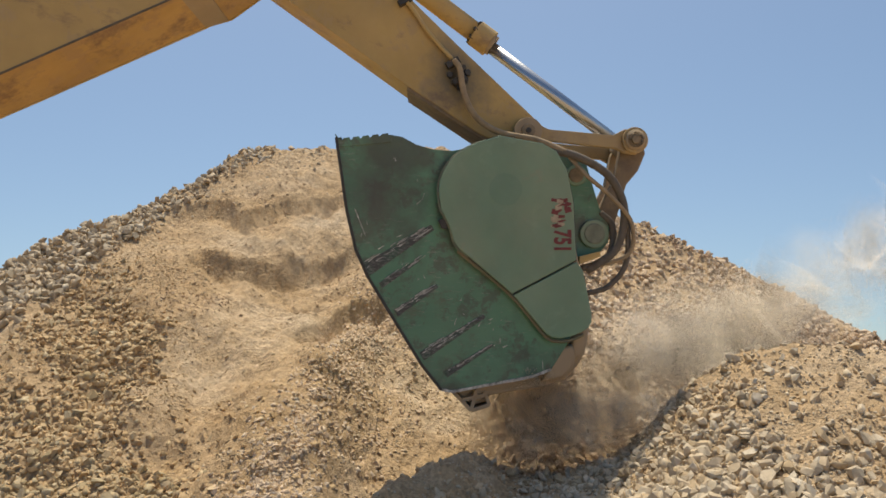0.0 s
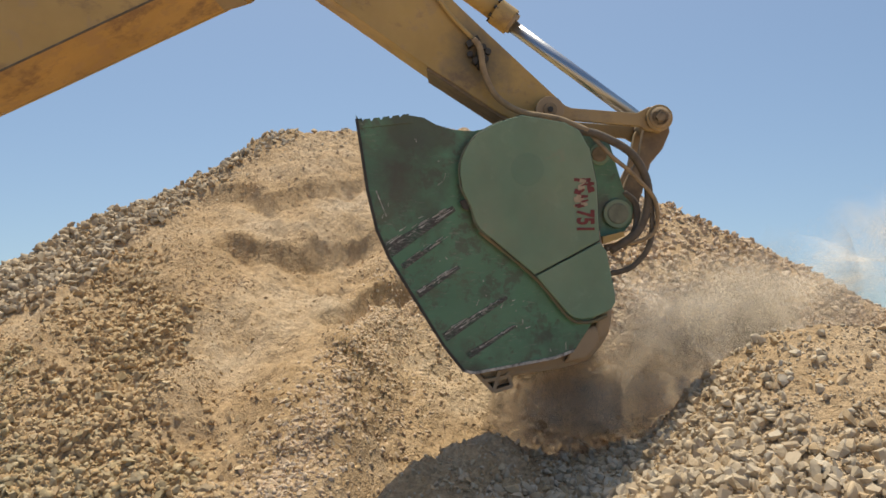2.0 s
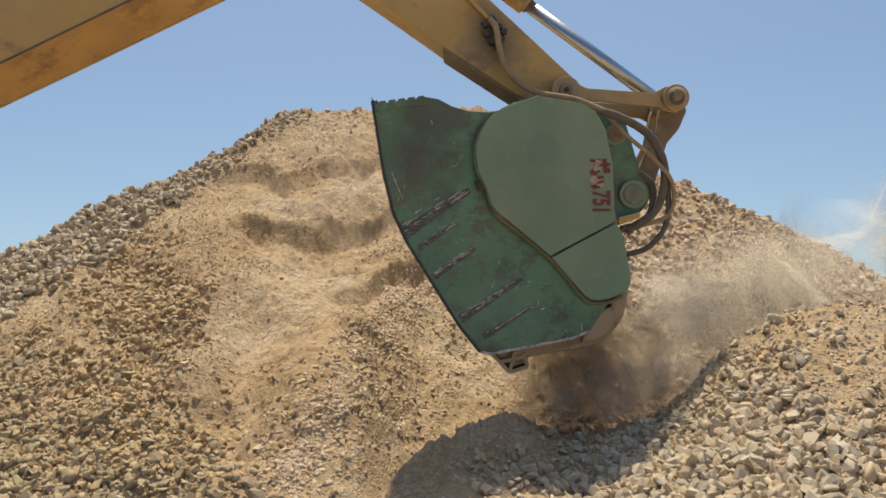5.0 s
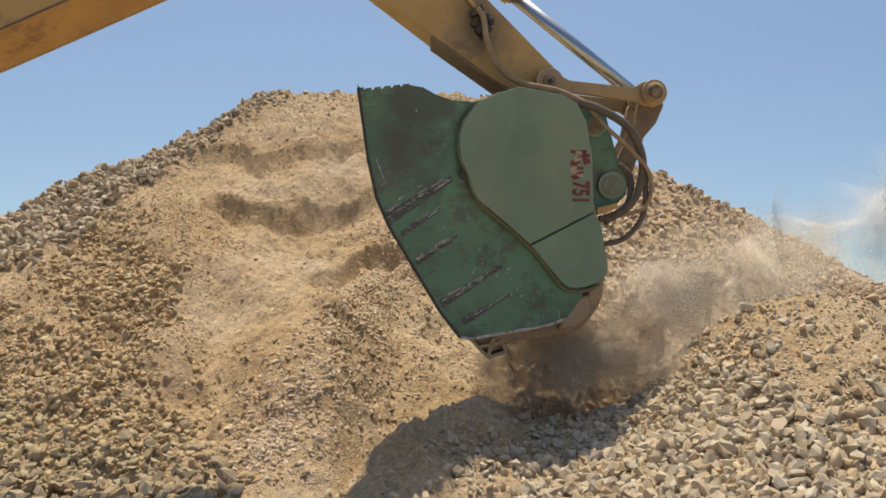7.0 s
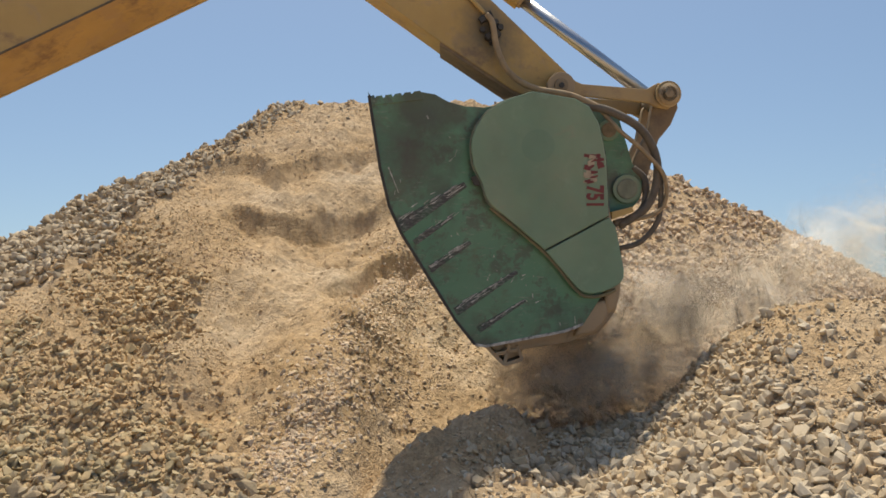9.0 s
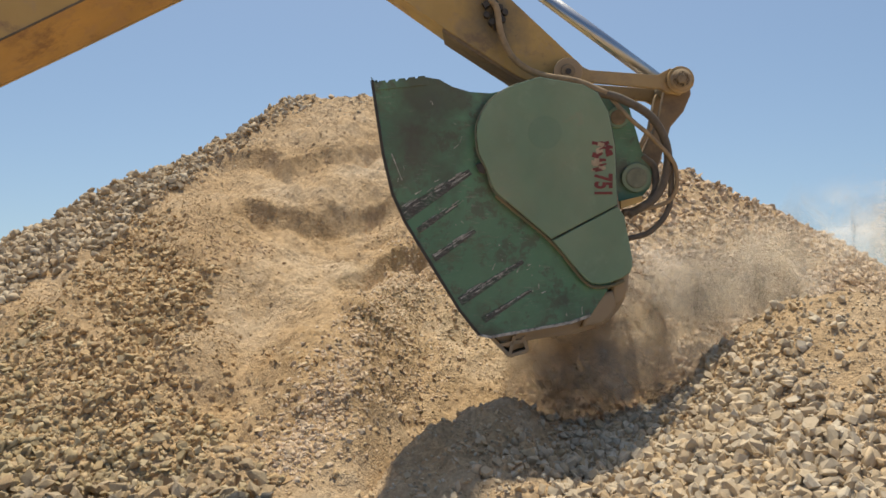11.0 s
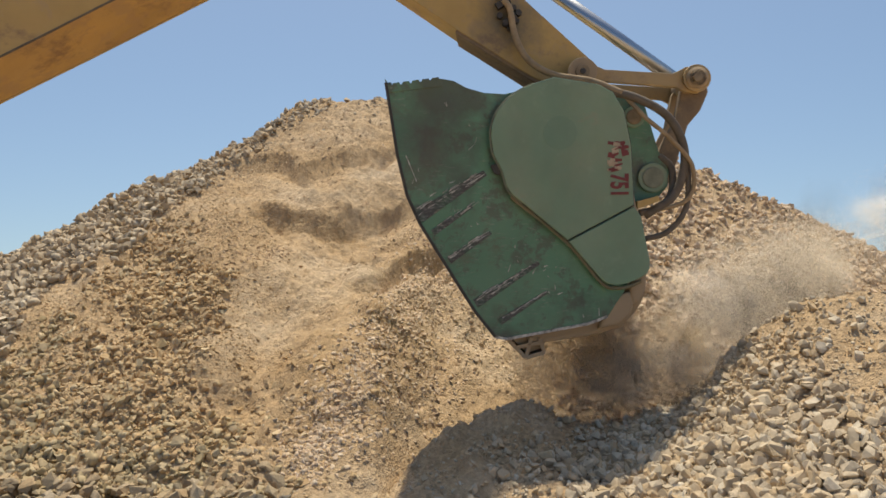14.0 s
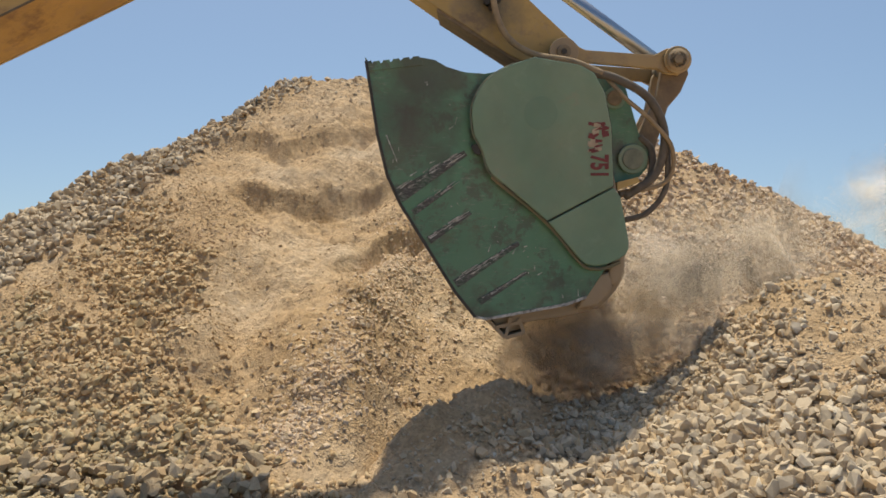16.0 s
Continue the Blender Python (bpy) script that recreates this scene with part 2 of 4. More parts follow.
def packed(name, verts, tris, mat, smooth=False):
    """A mesh from arrays of vertices and triangles."""
    me = bpy.data.meshes.new(name)
    n = len(tris)
    me.vertices.add(len(verts))
    me.vertices.foreach_set("co", np.asarray(verts, np.float32).ravel())
    me.loops.add(3 * n)
    me.loops.foreach_set("vertex_index", np.asarray(tris, np.int32).ravel())
    me.polygons.add(n)
    me.polygons.foreach_set("loop_start", np.arange(0, 3 * n, 3, dtype=np.int32))
    me.polygons.foreach_set("use_smooth", np.broadcast_to(np.asarray(smooth, bool), (n,)).copy())
    me.materials.append(mat)
    me.update(calc_edges=True)
    return me


def part(name, bm, mat, parent, label="", smooth=False):
    bmesh.ops.recalc_face_normals(bm, faces=bm.faces)
    me = bpy.data.meshes.new(name)
    bm.to_mesh(me)
    bm.free()
    me.materials.append(mat)
    if smooth:
        me.polygons.foreach_set("use_smooth", [True] * len(me.polygons))
    ob = new(name, me)
    ob.parent = parent
    return tagged(ob, label)


def prism(outline, y0, y1, bevel=0.0, bm=None):
    """A plate with the outline (x, z), from y0 to y1."""
    bm = bm or bmesh.new()
    a = [bm.verts.new((x, y0, z)) for x, z in outline]
    b = [bm.verts.new((x, y1, z)) for x, z in outline]
    fa, fb = bm.faces.new(a), bm.faces.new(b[::-1])
    n = len(a)
    sides = [bm.faces.new((a[i], b[i], b[(i + 1) % n], a[(i + 1) % n])) for i in range(n)]
    if bevel:
        bmesh.ops.recalc_face_normals(bm, faces=bm.faces)
        bmesh.ops.bevel(bm, geom=list({e for f in (fa, fb) for e in f.edges}), offset=bevel, segments=2, affect="EDGES", profile=0.6)
    bmesh.ops.triangulate(bm, faces=[f for f in bm.faces if len(f.verts) > 4])
    return bm


def disc(x, z, r, y0, y1, bevel=0.0, n=28, bm=None):
    return prism([(x + r * math.cos(2 * math.pi * i / n), z + r * math.sin(2 * math.pi * i / n)) for i in range(n)], y0, y1, bevel, bm)


def rod(a, b, r, r2=None, n=20, bm=None):
    """A round bar from a to b."""
    bm = bm or bmesh.new()
    a, b = Vector(a), Vector(b)
    m = Matrix.Translation((a + b) / 2) @ (b - a).to_track_quat("Z", "Y").to_matrix().to_4x4()
    bmesh.ops.create_cone(bm, cap_ends=True, segments=n, radius1=r, radius2=r if r2 is None else r2, depth=(b - a).length, matrix=m)
    return bm


def smooth_line(points, steps=8):
    pts = [Vector(p) for p in points]
    pts = [2 * pts[0] - pts[1], *pts, 2 * pts[-1] - pts[-2]]
    out = []
    for i in range(1, len(pts) - 2):
        p0, p1, p2, p3 = pts[i - 1:i + 3]
        for k in range(steps):
            t = k / steps
            out.append(0.5 * (2 * p1 + (p2 - p0) * t + (2 * p0 - 5 * p1 + 4 * p2 - p3) * t * t + (3 * p1 - p0 - 3 * p2 + p3) * t ** 3))
    return out + [pts[-2]]


def hose(points, r, n=10, steps=8):
    bm = bmesh.new()
    line = smooth_line(points, steps)
    rings = []
    for i, p in enumerate(line):
        d = (line[min(i + 1, len(line) - 1)] - line[max(i - 1, 0)]).normalized()
        u = d.cross(Vector((0.1, 1, 0.05))).normalized()
        v = d.cross(u)
        rings.append([bm.verts.new(p + r * (math.cos(2 * math.pi * k / n) * u + math.sin(2 * math.pi * k / n) * v)) for k in range(n)])
    for s, t in zip(rings, rings[1:]):
        for k in range(n):
            bm.faces.new((s[k], s[(k + 1) % n], t[(k + 1) % n], t[k]))
    bm.faces.new(rings[0])
    bm.faces.new(rings[-1][::-1])
    return bm


def band(a, b, w0, w1=None):
    """The outline of a bar between two points (x, z), of width w0 to w1."""
    w1 = w0 if w1 is None else w1
    a, b = Vector(a), Vector(b)
    n = (b - a).normalized()
    n = Vector((-n.y, n.x))
    return [tuple(a + n * w0 / 2), tuple(b + n * w1 / 2), tuple(b - n * w1 / 2), tuple(a - n * w0 / 2)]


# ---- noise and stones in arrays ----
def lattice(ix, iy, seed):
    h = (ix.astype(np.int64) * 374761393 + iy.astype(np.int64) * 668265263 + seed * 974711) & 0x7FFFFFFF
    h = ((h ^ (h >> 13)) * 1274126177) & 0x7FFFFFFF
    return ((h ^ (h >> 16)) & 0xFFFF) / 32767.5 - 1


def rough_noise(x, y, seed=0):
    ix, iy = np.floor(x), np.floor(y)
    fx, fy = x - ix, y - iy
    fx, fy = fx * fx * (3 - 2 * fx), fy * fy * (3 - 2 * fy)
    a, b = lattice(ix, iy, seed), lattice(ix + 1, iy, seed)
    c, d = lattice(ix, iy + 1, seed), lattice(ix + 1, iy + 1, seed)
    return (a * (1 - fx) + b * fx) * (1 - fy) + (c * (1 - fx) + d * fx) * fy


def layered(x, y, scale, octaves, seed=0, gain=0.5):
    return sum(gain ** k * rough_noise(x * scale * 2.03 ** k + 7.1 * k, y * scale * 2.03 ** k - 3.7 * k, seed + k) for k in range(octaves))


def stone_shape(seed, corners=11, flat=0.7):
    rng = np.random.default_rng(seed)
    bm = bmesh.new()
    wide = rng.uniform(0.6, 0.95)
    for _ in range(corners):
        v = rng.normal(size=3)
        v /= np.linalg.norm(v)
        bm.verts.new(v * rng.uniform(0.72, 1.0) * (1.0, wide, flat))
    r = bmesh.ops.convex_hull(bm, input=bm.verts)
    bmesh.ops.delete(bm, geom=[g for g in r["geom_interior"] if isinstance(g, bmesh.types.BMVert)], context="VERTS")
    bmesh.ops.triangulate(bm, faces=bm.faces)
    bmesh.ops.recalc_face_normals(bm, faces=bm.faces)
    bm.verts.index_update()
    v = np.array([p.co[:] for p in bm.verts])
    f = np.array([[q.index for q in p.verts] for p in bm.faces])
    bm.free()
    return v, f


SHAPES = [stone_shape(s, 15, 0.5 + 0.07 * (s % 6)) for s in range(16)]
LUMP_SHAPES = [stone_shape(300 + s, 15, 0.38 + 0.08 * (s % 6)) for s in range(20)]
MID_SHAPES = [stone_shape(200 + s, 11, 0.5 + 0.06 * (s % 6)) for s in range(16)]
PEBBLES = [stone_shape(100 + s, 8, 0.62) for s in range(8)]


def turns(rng, n, tilt=0.6):
    """Random turns: any way about the upright, with some tilt."""
    a, b, c = rng.uniform(0, 2 * np.pi, n), rng.normal(0, tilt, n), rng.normal(0, tilt, n)
    ca, sa, cb, sb, cc, sc = np.cos(a), np.sin(a), np.cos(b), np.sin(b), np.cos(c), np.sin(c)
    o, z = np.ones(n), np.zeros(n)
    rz = np.stack([ca, -sa, z, sa, ca, z, z, z, o], -1).reshape(n, 3, 3)
    rx = np.stack([o, z, z, z, cb, -sb, z, sb, cb], -1).reshape(n, 3, 3)
    ry = np.stack([cc, z, sc, z, o, z, -sc, z, cc], -1).reshape(n, 3, 3)
    return rx @ ry @ rz


def strewn(name, places, sizes, mat, rng, shapes=None, tilt=0.6, round_share=0.2):
    shapes = shapes or SHAPES
    kind = rng.integers(0, len(shapes), len(places))
    vs, fs, rounded, at = [], [], [], 0
    for k, (v, f) in enumerate(shapes):
        sel = np.where(kind == k)[0]
        if not len(sel):
            continue
        w = np.einsum("nij,vj->nvi", turns(rng, len(sel), tilt), v) * sizes[sel, None, None] + places[sel, None, :]
        vs.append(w.reshape(-1, 3))
        fs.append((f[None] + at + len(v) * np.arange(len(sel))[:, None, None]).reshape(-1, 3))
        rounded.append(np.full(len(f) * len(sel), (k + 0.5) / len(shapes) < round_share))
        at += len(v) * len(sel)
    return packed(name, np.concatenate(vs), np.concatenate(fs), mat, np.concatenate(rounded))


# ---- ground ----
EYE = 1.6


def make_ground():
    rs = [0.0, 1, 2, 3, 4, 5, 6, 8, 11, 16, 25, 45, 90, 200, 500, 1200, 3000]
    verts, faces, n = [(0, 0, 0)], [], 48
    for r in rs[1:]:
        verts += [(r * math.cos(2 * math.pi * i / n), r * math.sin(2 * math.pi * i / n), 0.03 * noise.noise((r, i * 0.7, 0)) - 0.03 - 0.1 * max(0.0, r * math.sin(2 * math.pi * i / n) - 12)) for i in range(n)]
    faces += [(0, 1 + i, 1 + (i + 1) % n) for i in range(n)]
    for k in range(len(rs) - 2):
        a, b = 1 + k * n, 1 + (k + 1) * n
        faces += [(a + i, b + i, b + (i + 1) % n, a + (i + 1) % n) for i in range(n)]
    return tagged(new("ground", mesh_of("ground", verts, faces, [SAND], True)), "flat dusty sand floor of the quarry", "ground", kind="structure")


# the big heap: bearing u = x / y, rise e of its crest, distance of crest and foot
CREST_U = [-1.0, -0.84, -0.63, -0.559, -0.524, -0.432, -0.383, -0.304, -0.255, -0.193, -0.137, 0.033, 0.141, 0.248, 0.326, 0.439, 0.557, 0.788, 1.0]
CREST_E = [-0.30, -0.089, -0.004, 0.032, 0.052, 0.081, 0.108, 0.145, 0.179, 0.188, 0.184, 0.181, 0.143, 0.089, 0.053, 0.0, -0.061, -0.15, -0.26]
CREST_Y = [7.0, 7.4, 8.3, 8.9, 9.2, 10.3, 10.9, 11.8, 12.5, 13.0, 13.2, 13.2, 12.8, 12.2, 11.7, 11.0, 10.2, 9.2, 8.6]
FOOT_U = [-1.0, -0.6, -0.35, -0.25, -0.16, -0.08, 0.2, 0.5, 1.0]
FOOT_Y = [4.2, 4.6, 4.7, 4.8, 4.9, 6.2, 7.5, 7.3, 7.0]


def along(u, e, line, width):
    """How near a bearing and rise lie to a line on the face, 0 to 1."""
    best = np.full(u.shape, 9.0)
    for (a, b), (c, d) in zip(line, line[1:]):
        t = np.clip(((u - a) * (c - a) + (e - b) * (d - b)) / ((c - a) ** 2 + (d - b) ** 2), 0, 1)
        best = np.minimum(best, np.hypot(u - a - t * (c - a), e - b - t * (d - b)))
    return np.exp(-(best / width) ** 2)


def scarp(u, e, us, es, depth, reach):
    """A small cliff along a line on the face: the ground below it is cut away."""
    line = np.interp(u, us, es) + 0.005 * layered(u, e, 20, 4, 5, 0.6)
    d = line - e
    side = np.clip((u - us[0]) / 0.05, 0, 1) * np.clip((us[-1] - u) / 0.04, 0, 1)
    return -depth * side * np.where(d > 0, np.exp(-d / reach) * np.clip(d / 0.009, 0, 1), 0)


CHUTE = [(-0.17, 0.02), (-0.24, -0.03), (-0.30, -0.07), (-0.335, -0.2)]
RIB = [(-0.06, -0.01), (-0.11, -0.045), (-0.159, -0.089), (-0.256, -0.236)]
SPUR = [(-0.44, 0.06), (-0.37, 0.0), (-0.335, -0.04), (-0.36, -0.13)]


def heap_height(x, y):
    u = x / y
    yc, yf = np.interp(u, CREST_U, CREST_Y), np.interp(u, FOOT_U, FOOT_Y)
    zc = EYE + np.interp(u, CREST_U, CREST_E) * yc
    s = (y - yf) / (yc - yf)
    z = np.where(s < 1, zc * np.sign(s) * np.abs(s) ** 1.06, zc - 0.6 * (y - yc))
    e = (z - EYE) / y
    on = np.clip(s * 6, 0, 1) * np.clip((1.02 - s) * 14, 0, 1)
    cut = -0.24 * along(u, e, CHUTE, 0.055) + 0.04 * along(u, e, RIB, 0.045) + 0.16 * along(u, e, SPUR, 0.05)
    cut += scarp(u, e, [-0.36, -0.327, -0.282, -0.246, -0.209, -0.172, -0.10], [0.096, 0.102, 0.110, 0.101, 0.113, 0.127, 0.120], 0.30, 0.018)
    cut += scarp(u, e, [-0.34, -0.30, -0.275, -0.231, -0.187, -0.15, -0.09], [0.056, 0.056, 0.050, 0.056, 0.067, 0.054, 0.058], 0.36, 0.022)
    cut += scarp(u, e, [-0.27, -0.22, -0.15, -0.09], [0.008, 0.020, 0.026, 0.018], 0.10, 0.012)
    cut += scarp(u, e, [-0.20, -0.173, -0.144, -0.115, -0.083, -0.04], [-0.034, -0.025, -0.014, -0.004, -0.010, -0.012], 0.32, 0.022)
    cut -= 0.16 * along(u, e, [(-0.122, -0.200), (-0.108, -0.204)], 0.010) + 0.16 * along(u, e, [(-0.092, -0.236), (-0.072, -0.240)], 0.009)
    cut -= 0.05 * along(u, e, [(-0.23, -0.06), (-0.27, -0.13), (-0.30, -0.2)], 0.012)
    clods = 0.05 * np.abs(rough_noise(x * 2.1, y * 2.6, 51)) + 0.03 * np.abs(rough_noise(x * 5.2, y * 5.9, 52))
    cut += clods * np.clip((e + 0.08) / 0.05, 0, 1) * np.clip((u + 0.4) / 0.08, 0, 1)
    rug = 0.07 * layered(x, y, 0.9, 3, 11) * np.clip((1 - s) * 4, 0.25, 1) + 0.05 * layered(x, y, 3.5, 4, 12, 0.6) - 0.05 * np.clip(s, 0, 1)
    return z + on * cut + rug * np.clip(s * 5 + 0.5, 0.2, 1)


def polar_sheet(name, height, us, ys, mat, depth=-0.4):
    U, Y = np.meshgrid(us, ys)
    X = U * Y
    Z = np.maximum(height(X, Y), depth)
    v = np.stack([X, Y, Z], -1).reshape(-1, 3)
    n, m = len(us), len(ys)
    i = (np.arange(m - 1)[:, None] * n + np.arange(n - 1)[None]).ravel()
    tris = np.concatenate([np.stack([i, i + 1, i + n + 1], -1), np.stack([i, i + n + 1, i + n], -1)])
    return packed(name, v, tris, mat, True)


def make_heap():
    ys = np.concatenate([np.linspace(4.0, 14.0, 350), np.linspace(14.2, 22, 16)])
    ob = new("spoil_bank", polar_sheet("spoil_bank", heap_height, np.concatenate([np.linspace(-1.0, -0.66, 24), np.linspace(-0.655, 0.16, 430), np.linspace(0.164, 1.0, 150)]), ys, SAND))
    tagged(ob, "large dug-out heap of pale sandy limestone rubble", "rubble heap")
    rng = np.random.default_rng(3)

    def spread(count, us, spot, low, high, mat, name, label, shapes=None, proud=0.0):
        u = rng.uniform(us[0], us[1], count)
        yf, yc = np.interp(u, FOOT_U, FOOT_Y), np.interp(u, CREST_U, CREST_Y)
        y = yf - 0.7 + (yc - yf + 0.95) * rng.uniform(0, 1, count)
        x = u * y
        z = np.maximum(heap_height(x, y), -0.015)
        keep = rng.uniform(0, 1, count) < spot(u, (z - EYE) / y, x, y)
        x, y, z = x[keep], y[keep], z[keep]
        size = low + (high - low) * rng.uniform(0, 1, len(x)) ** 2.4
        nx, ny = (heap_height(x - 0.08, y) - heap_height(x + 0.08, y)) / 0.16, (heap_height(x, y - 0.08) - heap_height(x, y + 0.08)) / 0.16
        ln = np.sqrt(nx * nx + ny * ny + 1)
        out = np.stack([nx / ln, ny / ln, 1 / ln], -1) * ((np.clip(8 * size - 0.5, -0.45, 0.1) + proud) * size)[:, None]
        me = strewn(name, np.stack([x, y, z], -1) + out, size, mat, rng, shapes, 0.9, 0.0 if shapes is PEBBLES else 0.4)
        child = new(name, me)
        child.parent = ob
        tagged(child, label, kind="stuff")

    def patchy(x, y, scale, seed):
        return np.clip(0.5 + 1.1 * layered(x, y, scale, 3, seed), 0, 1)

    def band_width(u):
        return np.interp(u, [-0.75, -0.577, -0.50, -0.43, -0.35, -0.28, -0.2], [0.22, 0.125, 0.10, 0.055, 0.034, 0.030, 0.028])

    def left_flank(u, e, x, y):
        d = np.interp(u, CREST_U, CREST_E) - e
        w = band_width(u) * (1 + 0.3 * layered(x, y, 0.9, 3, 38))
        return np.clip((w - d) / 0.025, 0, 1) * np.clip((-0.20 - u) / 0.03, 0, 1)

    def left_side(u, e, x, y):
        edge = np.interp(e, [-0.30, -0.27, -0.197, -0.153, -0.095, -0.036, -0.014, 0.037, 0.07], [-0.33, -0.345, -0.36, -0.375, -0.35, -0.315, -0.345, -0.41, -0.44])
        wave = layered(x, y, 1.3, 3, 38)
        d = np.interp(u, CREST_U, CREST_E) - e
        bare = 1 - 0.9 * along(u, e, [(-0.56, -0.075), (-0.53, -0.10), (-0.50, -0.125)], 0.022) - 0.7 * along(u, e, [(-0.40, 0.02), (-0.36, -0.015)], 0.018)
        return np.clip((edge + 0.012 + 0.05 * wave - u) / 0.06, 0, 1) * np.clip(0.72 + 0.7 * layered(x, y, 1.1, 3, 31), 0.4, 1) * bare * np.clip((d - 0.8 * band_width(u)) / 0.03, 0, 1)

    def brown(u, e):
        return np.clip((u + 0.62) / 0.12, 0, 1) * np.clip((e + 0.30) / 0.12, 0, 1)

    def spur(u, e, x, y):
        return along(u, e, SPUR, 0.06) * (0.35 + 0.65 * patchy(x, y, 1.4, 39)) + 0.5 * np.clip((-0.30 - u) / 0.06, 0, 1) * patchy(x, y, 1.0, 40)

    def crest(u, e, x, y):
        top = np.interp(u, CREST_U, CREST_E)
        return np.clip(1 - (top - e) / 0.05, 0, 1) * np.clip((0.2 - u) / 0.1, 0, 1) * (0.3 + 0.7 * patchy(x, y, 1.5, 32))

    def rib(u, e, x, y):
        return along(u, e, [(0.0, 0.0), (-0.072, -0.037), (-0.122, -0.101), (-0.160, -0.152), (-0.204, -0.21), (-0.25, -0.27)], 0.036) * (0.55 + 0.45 * patchy(x, y, 2, 33)) + 0.22 * along(u, e, [(-0.13, -0.22), (0.0, -0.09)], 0.04)

    def right_flank(u, e, x, y):
        return np.clip((u - 0.06) / 0.06, 0, 1) * (0.8 + 0.2 * patchy(x, y, 1.5, 34))

    def foot(u, e, x, y):
        return np.clip((-0.13 - e) / 0.06, 0, 1) * np.clip((-0.13 - u) / 0.12, 0.0, 1) * np.maximum(patchy(x, y, 1.6, 37), 0.4)

    spread(30000, (-0.85, -0.28), lambda u, e, x, y: left_side(u, e, x, y) * (1 - 0.8 * brown(u, e)), 0.013, 0.066, STONE_GREY, "side_gravel", "grey-brown broken stones low on the heap", MID_SHAPES, 0.25)
    spread(62000, (-0.75, -0.28), lambda u, e, x, y: left_side(u, e, x, y) * brown(u, e), 0.012, 0.058, STONE_BROWN, "brown_gravel", "brown broken stones on the slope", MID_SHAPES, 0.25)
    spread(40000, (-0.85, -0.19), left_flank, 0.014, 0.092, STONE_PALE, "flank_gravel", "grey broken stones on the heap's flank", MID_SHAPES, 0.15)
    spread(17000, (-0.85, -0.25), lambda u, e, x, y: np.clip(left_side(u, e, x, y) + left_flank(u, e, x, y), 0, 1), 0.008, 0.022, STONE_BROWN, "filler_gravel", "fine gravel between the broken stones", PEBBLES, 0.2)
    spread(54000, (-0.8, -0.22), spur, 0.008, 0.028, STONE_BROWN, "spur_gravel", "small brown stones beside the sand slide", PEBBLES, 0.15)
    spread(34000, (-0.5, 0.2), crest, 0.013, 0.05, STONE_PALE, "crest_gravel", "small grey stones along the crest")
    spread(135000, (-0.33, 0.1), rib, 0.012, 0.044, STONE_RIB, "rib_gravel", "pale pebbles on a gravel rib", MID_SHAPES, 0.02)
    spread(15500, (0.05, 0.7), right_flank, 0.026, 0.085, STONE_RIB, "slope_gravel", "pale cobbles covering the far slope", MID_SHAPES, 0.1)
    spread(46000, (-0.85, -0.05), foot, 0.010, 0.055, STONE_BROWN, "foot_gravel", "tan stones at the heap's foot", MID_SHAPES)
    spread(30000, (-0.6, 0.1), lambda u, e, x, y: (0.12 + 0.75 * patchy(x, y, 1.2, 36)) * (1 - 0.8 * along(u, e, CHUTE, 0.06)), 0.010, 0.03, STONE_TAN, "fine_gravel", "scattered pebbles on sand", PEBBLES)
    def crumbs(u, e, x, y):
        under = sum(np.clip(1 - np.abs(np.interp(u, us, es) - 0.012 - e) / w, 0, 1) for us, es, w in (
            ([-0.34, -0.25, -0.18, -0.1], [0.092, 0.128, 0.136, 0.132], 0.02), ([-0.27, -0.215, -0.17, -0.1], [0.046, 0.054, 0.056, 0.052], 0.025),
            ([-0.30, -0.22, -0.15, -0.05], [0.0, 0.024, 0.028, 0.02], 0.025), ([-0.145, -0.12, -0.09, -0.04], [-0.008, 0.0, 0.004, 0.0], 0.03)))
        face = np.clip((u + 0.40) / 0.08, 0, 1) * np.clip((e + 0.06) / 0.05, 0, 1)
        return face * np.clip(0.75 * under * patchy(x, y, 2.2, 46) + 0.5 * (patchy(x, y, 1.3, 45) - 0.35), 0, 1) * (1 - 0.8 * along(u, e, CHUTE, 0.05))

    spread(100000, (-0.42, 0.08), crumbs, 0.008, 0.042, CLOD, "crumbled_sand", "crumbling sandy lumps on the dug face", PEBBLES, -0.08)
    px, py = -0.193 * 12.95, 12.95
    peak = new("stone", strewn("stone", np.array([(px, py, heap_height(np.array([px]), np.array([py]))[0] + 0.05)]), np.array([0.10]), STONE_PALE, rng, [SHAPES[3]]))
    peak.parent = ob
    tagged(peak, "upright stone on the peak")
    return ob


# the heap of crushed stone under the bucket
MOUND_U = [-0.4, -0.25, -0.18, -0.154, -0.131, -0.087, -0.059, -0.023, 0.013, 0.05, 0.10, 0.16, 0.20, 0.222, 0.257, 0.291, 0.318, 0.359, 0.406, 0.466, 0.60, 0.8, 1.0]
MOUND_E = [-0.55, -0.47, -0.37, -0.332, -0.301, -0.258, -0.236, -0.215, -0.20, -0.205, -0.225, -0.225, -0.212, -0.200, -0.172, -0.137, -0.112, -0.084, -0.067, -0.065, -0.08, -0.19, -0.40]
MOUND_YS = [(-0.4, 4.2, 3.4), (-0.25, 4.6, 3.7), (-0.16, 5.0, 4.0), (-0.10, 5.3, 4.2), (-0.05, 5.6, 4.4), (0.02, 5.95, 4.5), (0.09, 6.2, 4.45), (0.16, 6.35, 4.25), (0.22, 6.4, 4.1), (0.32, 6.3, 3.8), (0.43, 6.1, 3.45), (0.50, 6.0, 3.3), (1.0, 5.8, 3.0)]
MOUND_Y = list(np.interp(MOUND_U, [k[0] for k in MOUND_YS], [k[1] for k in MOUND_YS]))
